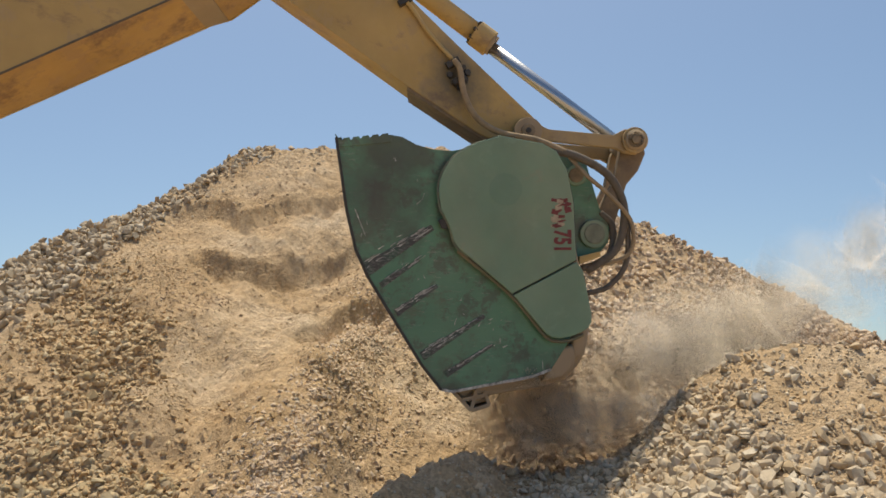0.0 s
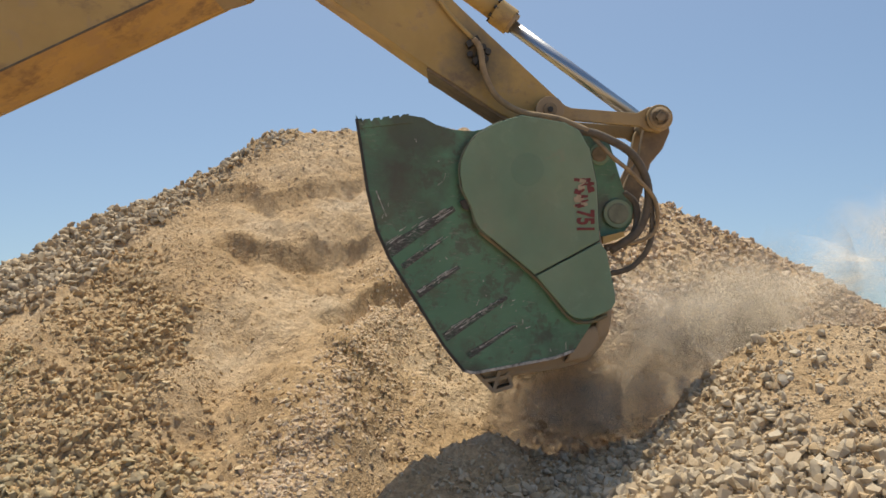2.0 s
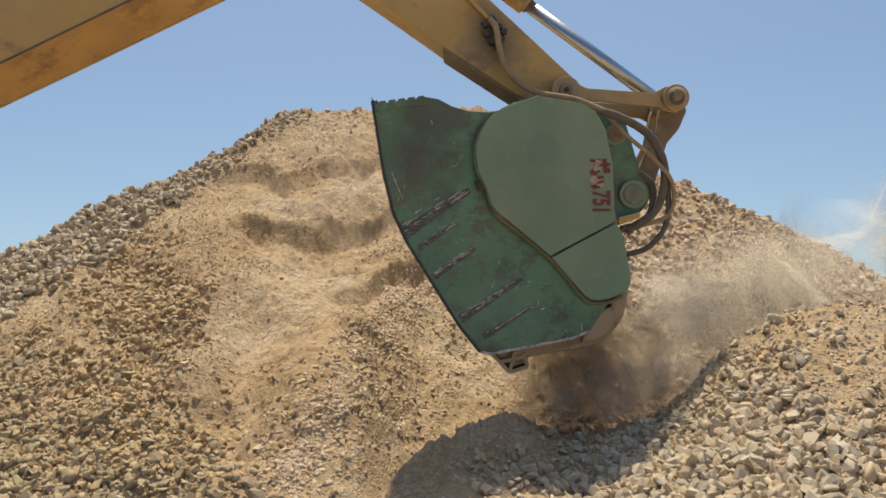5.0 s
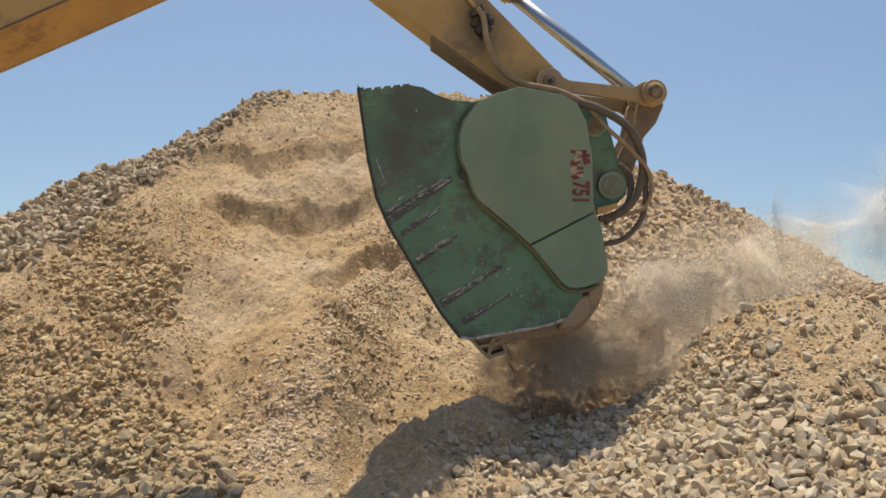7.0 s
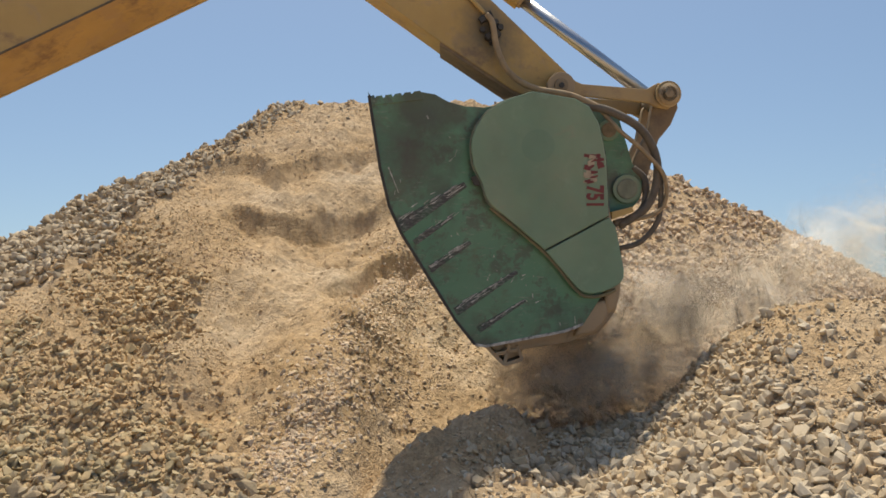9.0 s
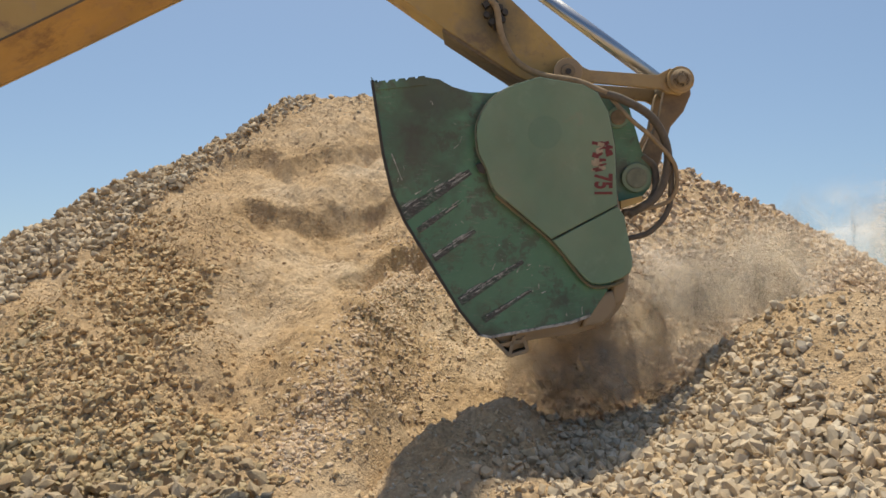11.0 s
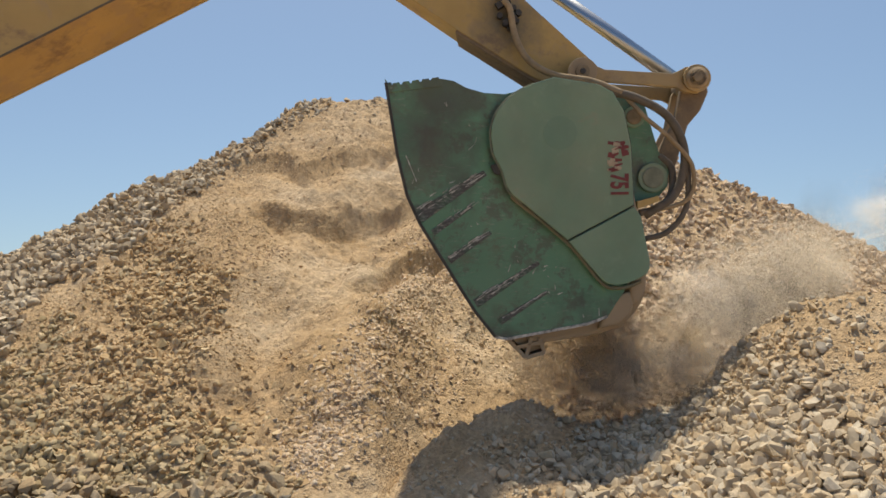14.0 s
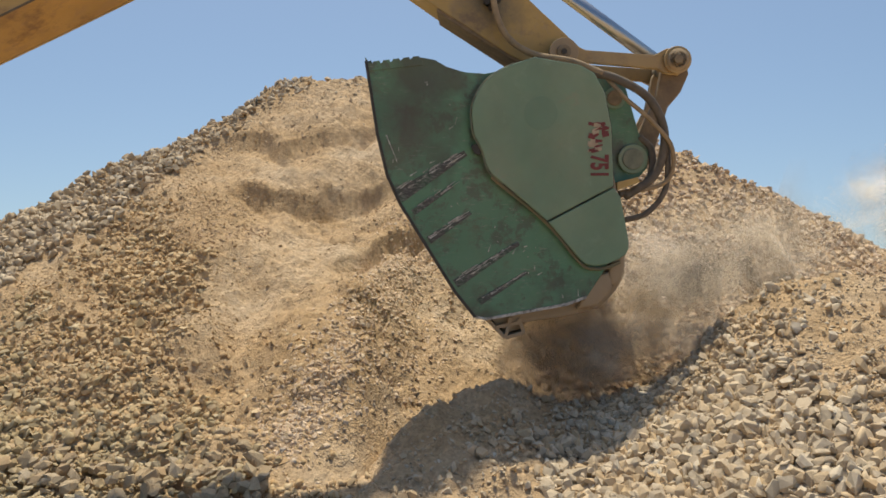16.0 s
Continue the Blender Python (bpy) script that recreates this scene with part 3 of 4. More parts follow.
MOUND_FOOT = list(np.interp(MOUND_U, [k[0] for k in MOUND_YS], [k[2] for k in MOUND_YS]))


def mound_height(x, y):
    u = x / y
    yc, yf = np.interp(u, MOUND_U, MOUND_Y), np.interp(u, MOUND_U, MOUND_FOOT)
    zc = EYE + np.interp(u, MOUND_U, MOUND_E) * yc
    s = (y - yf) / (yc - yf)
    z = np.where(s < 1, np.where(s > 0, zc * np.abs(s) ** 0.95, 0.3 * s), zc - 0.55 * (y - yc))
    return z + (0.05 * layered(x, y, 1.6, 3, 21) + np.interp(u, [0.05, 0.2], [0.045, 0.022]) * layered(x, y, 6, 4, 22, 0.6)) * np.clip(s * 5 + 0.5, 0.1, 1)


def make_mound():
    ob = new("gravel_mound", polar_sheet("gravel_mound", mound_height, np.linspace(-0.30, 0.95, 320), np.linspace(2.6, 8.6, 220), SAND, -0.3))
    tagged(ob, "fresh heap of crushed pale limestone under the bucket", "stone heap")
    rng = np.random.default_rng(8)
    n = 29000
    u = rng.uniform(-0.17, 0.88, n)
    yf, yc = np.interp(u, MOUND_U, MOUND_FOOT), np.interp(u, MOUND_U, MOUND_Y)
    s = rng.uniform(-0.12, 1.25, n)
    y = yf + (yc - yf) * s
    x = u * y
    z = mound_height(x, y)
    stony = np.clip(1.25 - s + 0.5 * layered(x, y, 1.3, 3, 41), 0.12, 1) * np.interp(u, [-0.1, 0.0, 0.07, 0.18], [0.05, 0.08, 0.16, 1]) * np.where(s > 0.4, np.interp(u, [0.30, 0.42], [1, 0.25]), 1)
    keep = rng.uniform(0, 1, n) < stony
    x, y, z, s = x[keep], y[keep], z[keep], s[keep]
    size = (0.018 + 0.055 * rng.uniform(0, 1, len(x)) ** 2.4) * np.where(s < 0.6, 1.1, 0.85) * np.interp(x, [-0.2, 0.6], [0.6, 1])
    places = np.stack([x, y, z + 0.3 * size], -1)
    near = (size > 0.038) & (x > 0.4) & (x < 2.6) & (y < 5.2)
    pick = np.where(near)[0][:290]
    rest = np.setdiff1d(np.arange(len(x)), pick)
    child = new("gravel", strewn("gravel", places[rest], size[rest], STONE_CRUSHED, rng, LUMP_SHAPES, 0.9, 0.1))
    child.parent = ob
    tagged(child, "angular crushed limestone gravel", kind="stuff")
    m = 9000
    u = 0.8 - 0.97 * rng.uniform(0, 1, m) ** 0.8 * np.where(rng.uniform(0, 1, m) < 0.75, 0.72, 1)
    y = np.interp(u, MOUND_U, MOUND_FOOT) - 0.1 + rng.uniform(0, 1.25, m) * (np.interp(u, MOUND_U, MOUND_Y) - np.interp(u, MOUND_U, MOUND_FOOT))
    chips = new("grit", strewn("grit", np.stack([u * y, y, mound_height(u * y, y) + 0.002], -1), 0.008 + 0.02 * rng.uniform(0, 1, m) ** 2, STONE_CRUSHED, rng, PEBBLES))
    chips.parent = ob
    tagged(chips, "small stone chips in sand", kind="stuff")
    return ob, places[pick], size[pick]


def make_berm():
    """The low row of loose stones at the foot of the big heap."""
    ob = new("loose_rubble")
    tagged(ob, "row of loose tan stones on the quarry floor", "stones")
    rng = np.random.default_rng(12)
    n = 900
    x = rng.uniform(-4.2, -1.25, n)
    y = 4.75 + 0.12 * x * 0.5 + rng.normal(0, 0.28, n)
    size = 0.024 + 0.064 * rng.uniform(0, 1, n) ** 2.2
    z = np.maximum(heap_height(x, y), 0.0) + 0.2 * size + 0.10 * np.exp(-((y - 4.75 - 0.06 * x) / 0.25) ** 2)
    p = np.stack([x, y, z - 0.03], -1)
    big = np.argsort(-size)[:280]
    rest = np.setdiff1d(np.arange(n), big)
    child = new("rubble", strewn("rubble", p[rest], size[rest], STONE_GREY, rng))
    child.parent = ob
    tagged(child, "tan stones of many sizes", kind="stuff")
    return ob, p[big], size[big]


make_ground()
make_heap()
MOUND, PIECES, PIECE_SIZES = make_mound()
BERM, ROW, ROW_SIZES = make_berm()

# ---- the excavator's arm and the crusher bucket ----
PIVOT = Vector((0.6, 6.65, 2.1))
SLEW = 0.48


def carrier(name, label, category):
    ob = new(name)
    ob.location = PIVOT
    return tagged(ob, label, category)


def swung(p):
    """The arm's plane is turned a little, its root nearer to the road than the bucket."""
    k = (PIVOT.y - PIVOT.x * SLEW) / (PIVOT.y - p[0] * SLEW)
    return Vector((p[0] * k, p[1] * k, EYE + (p[2] - EYE) * k))


def piece(name, bm, mat, parent, label="", smooth=False):
    """A part built in place, hung on a carrier at the pivot or on one of its parts."""
    for v in bm.verts:
        v.co = swung(v.co)
    bmesh.ops.translate(bm, verts=bm.verts, vec=-PIVOT)
    return part(name, bm, mat, parent, label, smooth)


SIDE = [(-0.852, 2.807), (-0.814, 2.556), (-0.768, 2.249), (-0.696, 1.943), (-0.599, 1.727), (-0.38, 1.373), (-0.185, 1.059), (-0.033, 0.867), (0.053, 0.85),
        (0.656, 0.963), (0.807, 1.019), (0.93, 1.21), (1.02, 1.40), (0.95, 2.3), (0.80, 2.62), (0.40, 2.72), (0.164, 2.725), (0.05, 2.703), (-0.103, 2.715), (-0.234, 2.755), (-0.335, 2.812), (-0.432, 2.83), (-0.80, 2.78)]
COVER_TOP = [(-0.054, 2.373), (-0.048, 2.46), (-0.015, 2.546), (0.03, 2.61), (0.084, 2.668), (0.17, 2.722), (0.266, 2.765), (0.417, 2.809), (0.741, 2.748), (0.849, 2.687), (0.926, 2.548), (0.976, 2.288), (0.993, 1.853),
             (0.506, 1.598), (0.179, 1.877), (0.10, 1.94), (0.06, 2.0), (0.029, 2.113), (-0.036, 2.243)]
COVER_LOW = [(0.515, 1.588), (0.996, 1.842), (1.046, 1.771), (1.107, 1.451), (1.107, 1.387), (1.085, 1.345), (1.034, 1.31), (0.95, 1.275), (0.863, 1.259), (0.80, 1.27), (0.756, 1.301)]
HOUSING = [(0.12, 0.95), (0.25, 0.80), (0.70, 0.87), (0.929, 0.935), (1.03, 1.05), (1.084, 1.14), (1.115, 1.358), (1.06, 1.75), (0.95, 2.3), (0.80, 2.6), (0.3, 2.66), (0.1, 2.3), (-0.1, 1.6)]


def grown(outline, d):
    c = Vector((sum(p[0] for p in outline) / len(outline), sum(p[1] for p in outline) / len(outline)))
    return [tuple(Vector(p) + (Vector(p) - c).normalized() * d) for p in outline]


def make_bucket():
    b = carrier("crusher_bucket", "scratched green steel crusher bucket hanging from the excavator arm", "crusher bucket")
    for y0, y1 in ((6.0, 6.03), (7.27, 7.30)):
        piece("side_plate", prism(SIDE, y0, y1, 0.006), GREEN_SIDE, b, "dark green side plate with scraped paint")
    # floor plate that runs from the lip to the lower tip
    back = SIDE[:8]
    inner = [(x + 0.035, z + 0.012) for x, z in back]
    piece("floor_plate", prism(back + inner[::-1], 6.032, 7.268), GREEN_SIDE, b)
    edge_in = [(x + 0.014, z + 0.005) for x, z in back]
    edge_out = [(x - 0.008, z - 0.004) for x, z in back]
    piece("wear_edge", prism(edge_out + edge_in[::-1], 5.985, 6.034, 0.004), DARK_STEEL, b, "blackened edge strip")
    # notched lip
    lip = [(-0.858, 2.84), (-0.835, 2.795)]
    for i in range(5):
        x = -0.80 + 0.075 * i
        lip += [(x, 2.786 + 0.010 * i), (x + 0.006, 2.803 + 0.008 * i), (x + 0.052, 2.808 + 0.008 * i), (x + 0.060, 2.786 + 0.010 * i)]
    lip += [(-0.42, 2.80), (-0.42, 2.77), (-0.84, 2.73)]
    piece("lip", prism(lip, 5.992, 7.30, 0.003), GREEN_SIDE, b, "worn notched cutting lip")
    # pressed ribs, rubbed dark, with ragged streaks of bare metal along their upper edges
    streak_rng = random.Random(21)
    for a, c, w, share in (((-0.61, 1.78), (-0.10, 2.11), 0.105, 1.0), ((-0.38, 1.45), (-0.06, 1.66), 0.06, 0.5), ((-0.18, 1.12), (0.30, 1.43), 0.07, 0.8), ((0.00, 0.98), (0.36, 1.21), 0.05, 0.5), ((-0.50, 1.66), (-0.20, 1.86), 0.05, 0.3)):
        piece("rib", prism(band(a, c, w, w * 0.45), 5.9945, 6.002, 0.003), SCUFFED, b, "dark rubbed pressed rib")
        a, c = Vector(a), Vector(c)
        d = (c - a).normalized()
        n = Vector((-d.y, d.x))
        for _ in range(int(26 * share)):
            t, side = streak_rng.uniform(0.02, 0.9), streak_rng.gauss(0.30, 0.22)
            at = a + (c - a) * t + n * w * (1 - 0.55 * t) * max(-0.5, min(0.62, side))
            end = at + d * streak_rng.uniform(0.02, 0.11) + n * streak_rng.uniform(-0.006, 0.006)
            piece("scuff", prism(band(at, end, streak_rng.uniform(0.004, 0.013), 0.003), 5.9925, 5.9955), SCUFF, b, "bare scraped metal streak")
    piece("scratch", prism(band((-0.70, 2.25), (-0.62, 2.05), 0.008, 0.004), 5.9972, 6.0005), SCUFF, b, "long bright scratch")
    low_edge = SIDE[7:11]
    piece("wear_edge", prism([(x, z - 0.006) for x, z in low_edge] + [(x - 0.005, z + 0.014) for x, z in low_edge[::-1]], 5.988, 6.034), SCUFF, b, "bright worn lower edge")
    mark_rng = random.Random(9)
    for _ in range(26):
        x, z = mark_rng.uniform(-0.66, -0.12), mark_rng.uniform(1.9, 2.68)
        if mark_rng.random() < 0.45:
            t = mark_rng.random()
            x, z = -0.45 + 0.95 * t + mark_rng.uniform(0, 0.25), 1.75 - 0.75 * t + mark_rng.uniform(0, 0.2)
        a, n = mark_rng.uniform(0.2, 2.2), mark_rng.uniform(0.01, 0.06)
        piece("scratch", prism(band((x, z), (x + n * math.cos(a), z + n * math.sin(a)), mark_rng.uniform(0.004, 0.01), 0.003), 5.9975, 6.0005), SCUFF, b, "bright scratch")
    # drive covers
    # a dark plate puts the shade of the gap round the cover into colour
    piece("gap_plate", prism(grown(COVER_TOP, 0.007), 5.955, 6.002), DARK_STEEL, b, "dark plate in place of the shaded gap round the cover")
    top = piece("drive_cover", prism(COVER_TOP, 5.925, 5.99, 0.012), GREEN_COVER, b, "smooth lighter green drive cover")
    piece("hub", disc(0.459, 2.394, 0.125, 5.9232, 5.93, 0.0015, 48), HUB_GREEN, top, "shallow round hub boss")
    piece("lower_cover", prism(COVER_LOW, 5.930, 5.99, 0.012), GREEN_COVER, b, "smooth green lower cover")
    rim = [(0.093, 1.925), (0.506, 1.578), (0.756, 1.281), (0.863, 1.238), (0.96, 1.25), (1.05, 1.29)]
    piece("cover_rim", hose([(x, 5.965, z) for x, z in rim], 0.013), RIM_DUST, b, "dusty cover rim")
    # pale line along the cover's left curve
    piece("cover_edge", hose([(x - 0.006, 5.945, z) for x, z in COVER_TOP[14:] + COVER_TOP[:7]], 0.006, 6, 4), PALE, b, "thin pale edge of the cover")
    piece("far_cover", prism(COVER_TOP, 7.31, 7.37, 0.012), GREEN_COVER, b)
    piece("bracket", prism([(-0.06, 2.16), (-0.03, 2.10), (0.01, 2.09), (0.03, 2.19)], 5.95, 6.0, 0.004), DARK_STEEL, b)
    piece("housing", prism(HOUSING, 6.08, 7.22, 0.03), DUSTY, b, "crusher housing caked with brown dust")
    for lobe in ([(0.74, 0.93), (0.90, 0.955), (0.975, 1.03), (1.01, 1.12), (0.975, 1.21), (0.90, 1.19), (0.80, 1.06)], [(0.985, 1.09), (1.055, 1.13), (1.09, 1.22), (1.10, 1.34), (1.05, 1.36), (0.97, 1.25)]):
        piece("casting_lobe", prism(lobe, 6.005, 7.25, 0.03), DUSTY, b, "rounded casting caked with brown dust", True)
    piece("jaw_block", prism([(0.07, 0.86), (0.205, 0.73), (0.325, 0.765), (0.40, 0.90)], 6.12, 7.2, 0.01), DUSTY, b, "dust-caked jaw behind the outlet frame")
    # jaw frame at the outlet, with two openings
    for a, c in (((0.054, 0.85), (0.20, 0.70)), ((0.20, 0.70), (0.34, 0.745)), ((0.34, 0.745), (0.30, 0.85)), ((0.20, 0.71), (0.24, 0.86)), ((0.12, 0.78), (0.31, 0.82))):
        piece("jaw_bar", prism(band(a, c, 0.028), 6.06, 7.24, 0.004), DUSTY, b, "dusty bar of the outlet frame")
    # ears with the two pins
    ear = [(0.88, 2.72), (0.98, 2.76), (1.131, 2.675), (1.243, 2.284), (1.324, 2.146), (1.309, 2.009), (1.194, 1.872), (1.057, 1.849), (0.9, 1.9)]
    for y0, y1 in ((6.28, 6.33), (6.97, 7.02)):
        e = piece("mounting_ear", prism(ear, y0, y1, 0.008), GREEN_SIDE, b, "green mounting ear")
        for x, z, r in ((1.052, 2.55, 0.085), (1.195, 2.077, 0.115)):
            s = y0 < 6.5
            piece("boss", disc(x, z, r, y0 - 0.03 if s else y1, y0 if s else y1 + 0.03, 0.012), GREEN_COVER, e)
            piece("pin", disc(x, z, r * 0.72, y0 - 0.04 if s else y1, y0 if s else y1 + 0.045, 0.012), PIN if r < 0.1 else PALE, e)
    piece("back_plate", prism([(0.93, 2.6), (1.0, 2.6), (1.09, 1.8), (1.03, 1.8)], 6.36, 6.95, 0.006), GREEN_SIDE, b)
    piece("valve_block", prism([(1.05, 1.83), (1.22, 1.89), (1.21, 1.93), (1.05, 1.89)], 6.12, 6.27, 0.006), YELLOW, b, "small dusty yellow valve block")
    # red lettering that reads downwards
    words = bpy.data.curves.new("lettering", "FONT")
    words.body, words.size, words.extrude, words.align_x, words.offset = "751", 0.135, 0.001, "LEFT", 0.005
    deps_ob = bpy.data.objects.new("lettering", words)
    scene.collection.objects.link(deps_ob)
    bpy.context.view_layer.update()
    me = bpy.data.meshes.new_from_object(deps_ob.evaluated_get(bpy.context.evaluated_depsgraph_get()))
    bpy.data.objects.remove(deps_ob)
    letters = bmesh.new()
    letters.from_mesh(me)
    for v in letters.verts:
        v.co = (0.83 + 1.3 * v.co.y, 5.921 - v.co.z, 2.085 - 0.86 * v.co.x)
    t = piece("lettering", letters, RED, top)
    tagged(t, "red number reading downwards")
    rng = random.Random(4)
    for i in range(30):
        x, z = 0.82 + 0.115 * rng.random(), 2.10 + 0.22 * rng.random()
        w = 0.014 + 0.022 * rng.random()
        piece("mark", prism(band((x - 0.02, z - 0.02 + 0.03 * rng.random()), (x + 0.03, z - 0.01 + 0.03 * rng.random()), w, w * 0.6), 5.9195 + 0.0001 * i, 5.9235), (RED, CREAM, RED, RED, CREAM)[i % 5], top, "flaked red lettering")
    # hoses at the back
    for pts, r, mat, lab in (
            ([(0.85, 6.2, 2.74), (1.05, 6.15, 2.68), (1.30, 6.15, 2.52), (1.42, 6.18, 2.25), (1.35, 6.2, 1.95), (1.12, 6.2, 1.78)], 0.033, RUBBER, "thick black hydraulic hose"),
            ([(0.98, 6.2, 2.70), (1.12, 6.12, 2.52), (1.30, 6.12, 2.36), (1.47, 6.15, 2.15), (1.44, 6.2, 1.90), (1.10, 6.2, 1.80)], 0.017, HOSE_TAN, "thin tan hydraulic hose"),
            ([(1.25, 6.3, 2.25), (1.34, 6.28, 2.15), (1.33, 6.25, 1.95), (1.22, 6.22, 1.84), (1.08, 6.2, 1.80)], 0.028, RUBBER, "thick black hydraulic hose"),
            ([(1.45, 6.2, 2.2), (1.44, 6.22, 1.85), (1.30, 6.22, 1.66), (1.12, 6.2, 1.60)], 0.022, RUBBER, "black hydraulic hose")):
        piece("hose", hose(pts, r), mat, b, lab, True)
    return b


def make_arm():
    a = carrier("excavator", "faded yellow excavator arm with rust and dust", "excavator")
    # boom: a box girder, seen from below
    low = [(-7.0, 1.80), (-3.653, 3.30), (-2.10, 4.01), (-1.95, 4.05), (-1.6, 4.31), (-1.1, 4.75)]
    high = [(-0.9, 5.1), (-1.5, 5.15), (-2.2, 4.75), (-3.67, 3.895), (-7.0, 2.75)]
    boom = piece("boom", prism(low + high, 6.19, 6.95, 0.004), BOOM_UNDER, a, "yellow steel box boom")
    for y in (6.17, 6.95):
        piece("boom_side", prism([(x, z - 0.012) for x, z in low] + [(x, z + 0.02) for x, z in high], y, y + 0.02, 0.003), YELLOW, boom)
    # thin dark line where the side plate overhangs the underside
    piece("edge_seam", hose([(x, 6.174, z - 0.008) for x, z in low[:4]], 0.010, 8, 2), RUBBER, boom, "dark seam along the boom's lower edge")
    piece("boom_collar", prism([(-2.24, 3.955), (-1.98, 4.03), (-1.98, 5.0), (-2.24, 4.9)], 6.16, 6.975, 0.006), DUSTY, boom, "rusty weld collar")
    piece("stick_cylinder", rod((-6.8, 6.65, 3.25), (-1.6, 6.65, 4.95), 0.11), YELLOW, a, "yellow cylinder above the boom", True)
    # stick
    lower = [(-1.95, 4.46), (-1.613, 4.215), (-0.354, 3.325), (0.259, 2.922), (0.55, 2.78)]
    upper = [(0.72, 2.86), (0.804, 2.98), (0.054, 3.69), (-0.325, 4.06), (-1.0, 4.72), (-1.6, 5.0), (-2.0, 4.8)]
    stick = piece("stick", prism(lower + upper, 6.42, 6.88, 0.008), STICK_YELLOW, a, "tapered yellow stick, rusty at its lower end")
    # thin strip along the stick's lower edge, darker than its side
    piece("under_strip", prism([(-0.34, 3.285), (0.255, 2.895), (0.42, 2.81), (0.41, 2.86), (0.26, 2.935), (-0.33, 3.32)], 6.43, 6.87), DARK_BROWN, stick, "dark brown strip under the stick")
    for x, z, r, y in ((0.666, 2.922, 0.115, 6.31),):
        piece("boss", disc(x, z, r, y, 6.43, 0.01), DUSTY, stick)
        piece("pin", disc(x, z, r * 0.5, y - 0.02, 6.43, 0.008), PIN, stick)
        piece("bolt", disc(x, z, r * 0.2, y - 0.03, 6.43, 0.004), DARK_STEEL, stick)
    # pipe and fittings on the stick's side
    piece("pipe", hose([(-0.75, 6.39, 4.45), (-0.36, 6.39, 4.03), (-0.15, 6.39, 3.74), (0.05, 6.39, 3.52)], 0.018), YELLOW, stick, "yellow oil pipe", True)
    piece("hose", hose([(0.05, 6.37, 3.52), (0.10, 6.36, 3.44), (0.14, 6.34, 3.22), (0.24, 6.32, 3.03), (0.43, 6.28, 2.90), (0.72, 6.22, 2.83), (0.95, 6.16, 2.72)], 0.026), HOSE_TAN, stick, "dusty tan hose", True)
    for x, z in ((0.045, 3.50), (-0.36, 4.02), (0.10, 3.36)):
        piece("clamp", prism(band((x - 0.05, z - 0.03), (x + 0.05, z + 0.03), 0.05), 6.36, 6.42, 0.004), DARK_STEEL, stick)
    for x, z in ((0.13, 3.46), (0.15, 3.36), (0.06, 3.34), (0.17, 3.42), (0.02, 3.40), (0.10, 3.30)):
        piece("fitting", disc(x, z, 0.025, 6.37, 6.42, 0.004, 12), DARK_STEEL, stick)
    # bucket cylinder
    u = (Vector((1.50, 6.65, 2.90)) - Vector((0.36, 6.65, 3.755))).normalized()
    g = Vector((0.36, 6.65, 3.755))
    cyl = piece("cylinder_barrel", rod(g - 2.2 * u, g - 0.12 * u, 0.088, n=28), YELLOW, a, "yellow hydraulic cylinder barrel", True)
    piece("gland", rod(g - 0.14 * u, g + 0.02 * u, 0.115, n=28), YELLOW, cyl)
    piece("collar", rod(g + 0.02 * u, g + 0.05 * u, 0.09, n=28), DUSTY, cyl)
    for k in range(8):
        n = Vector((u.z, 0, -u.x)) * math.cos(k * math.pi / 4) + Vector((0, 1, 0)) * math.sin(k * math.pi / 4)
        piece("bolt", rod(g - 0.16 * u + 0.098 * n, g - 0.12 * u + 0.098 * n, 0.018, n=8), DARK_STEEL, cyl)
    piece("piston_rod", rod(g + Vector((-0.012, 0, -0.016)), g + 1.40 * u + Vector((-0.012, 0, -0.016)), 0.056, n=28), CHROME, a, "polished chrome piston rod", True)
    # links
    for y0, y1 in ((6.345, 6.405), (6.895, 6.955)):
        link = piece("link", prism([(0.60, 2.99), (0.72, 3.0), (0.842, 2.945), (1.375, 2.90), (1.47, 2.95), (1.56, 2.95), (1.62, 2.90), (1.63, 2.80), (1.56, 2.74), (1.46, 2.755), (1.395, 2.79), (0.86, 2.845), (0.68, 2.82), (0.60, 2.87)], y0, y1, 0.012), LINK_PAINT, a, "dust-covered yellow link bar")
        piece("collar", disc(1.55, 2.855, 0.108, y0 - 0.03 if y0 < 6.5 else y1, y0 if y0 < 6.5 else y1 + 0.03, 0.012), LINK_PAINT, link)
        piece("pin", disc(1.55, 2.855, 0.075, 6.30 if y0 < 6.5 else y1, y0 if y0 < 6.5 else y1 + 0.045, 0.01), PIN, link)
        piece("bolt", disc(1.55, 2.855, 0.04, 6.28 if y0 < 6.5 else y1, y0 if y0 < 6.5 else y1 + 0.06, 0.008, 6), PIN, link)
    piece("pin_tube", rod((1.55, 6.30, 2.855), (1.55, 7.0, 2.855), 0.085), DUSTY, a, smooth=True)
    for y0, y1 in ((6.42, 6.52), (6.78, 6.88)):
        piece("tipping_link", prism([(1.45, 2.80), (1.53, 2.95), (1.64, 2.90), (1.66, 2.76), (1.60, 2.62), (1.50, 2.50), (1.44, 2.30), (1.36, 2.05), (1.24, 1.98), (1.18, 2.10), (1.30, 2.36), (1.40, 2.55)], y0, y1, 0.015), DARK_BROWN if y0 < 6.5 else DUSTY, a, "brown tipping link")
    return a


BUCKET = make_bucket()
ARM = make_arm()


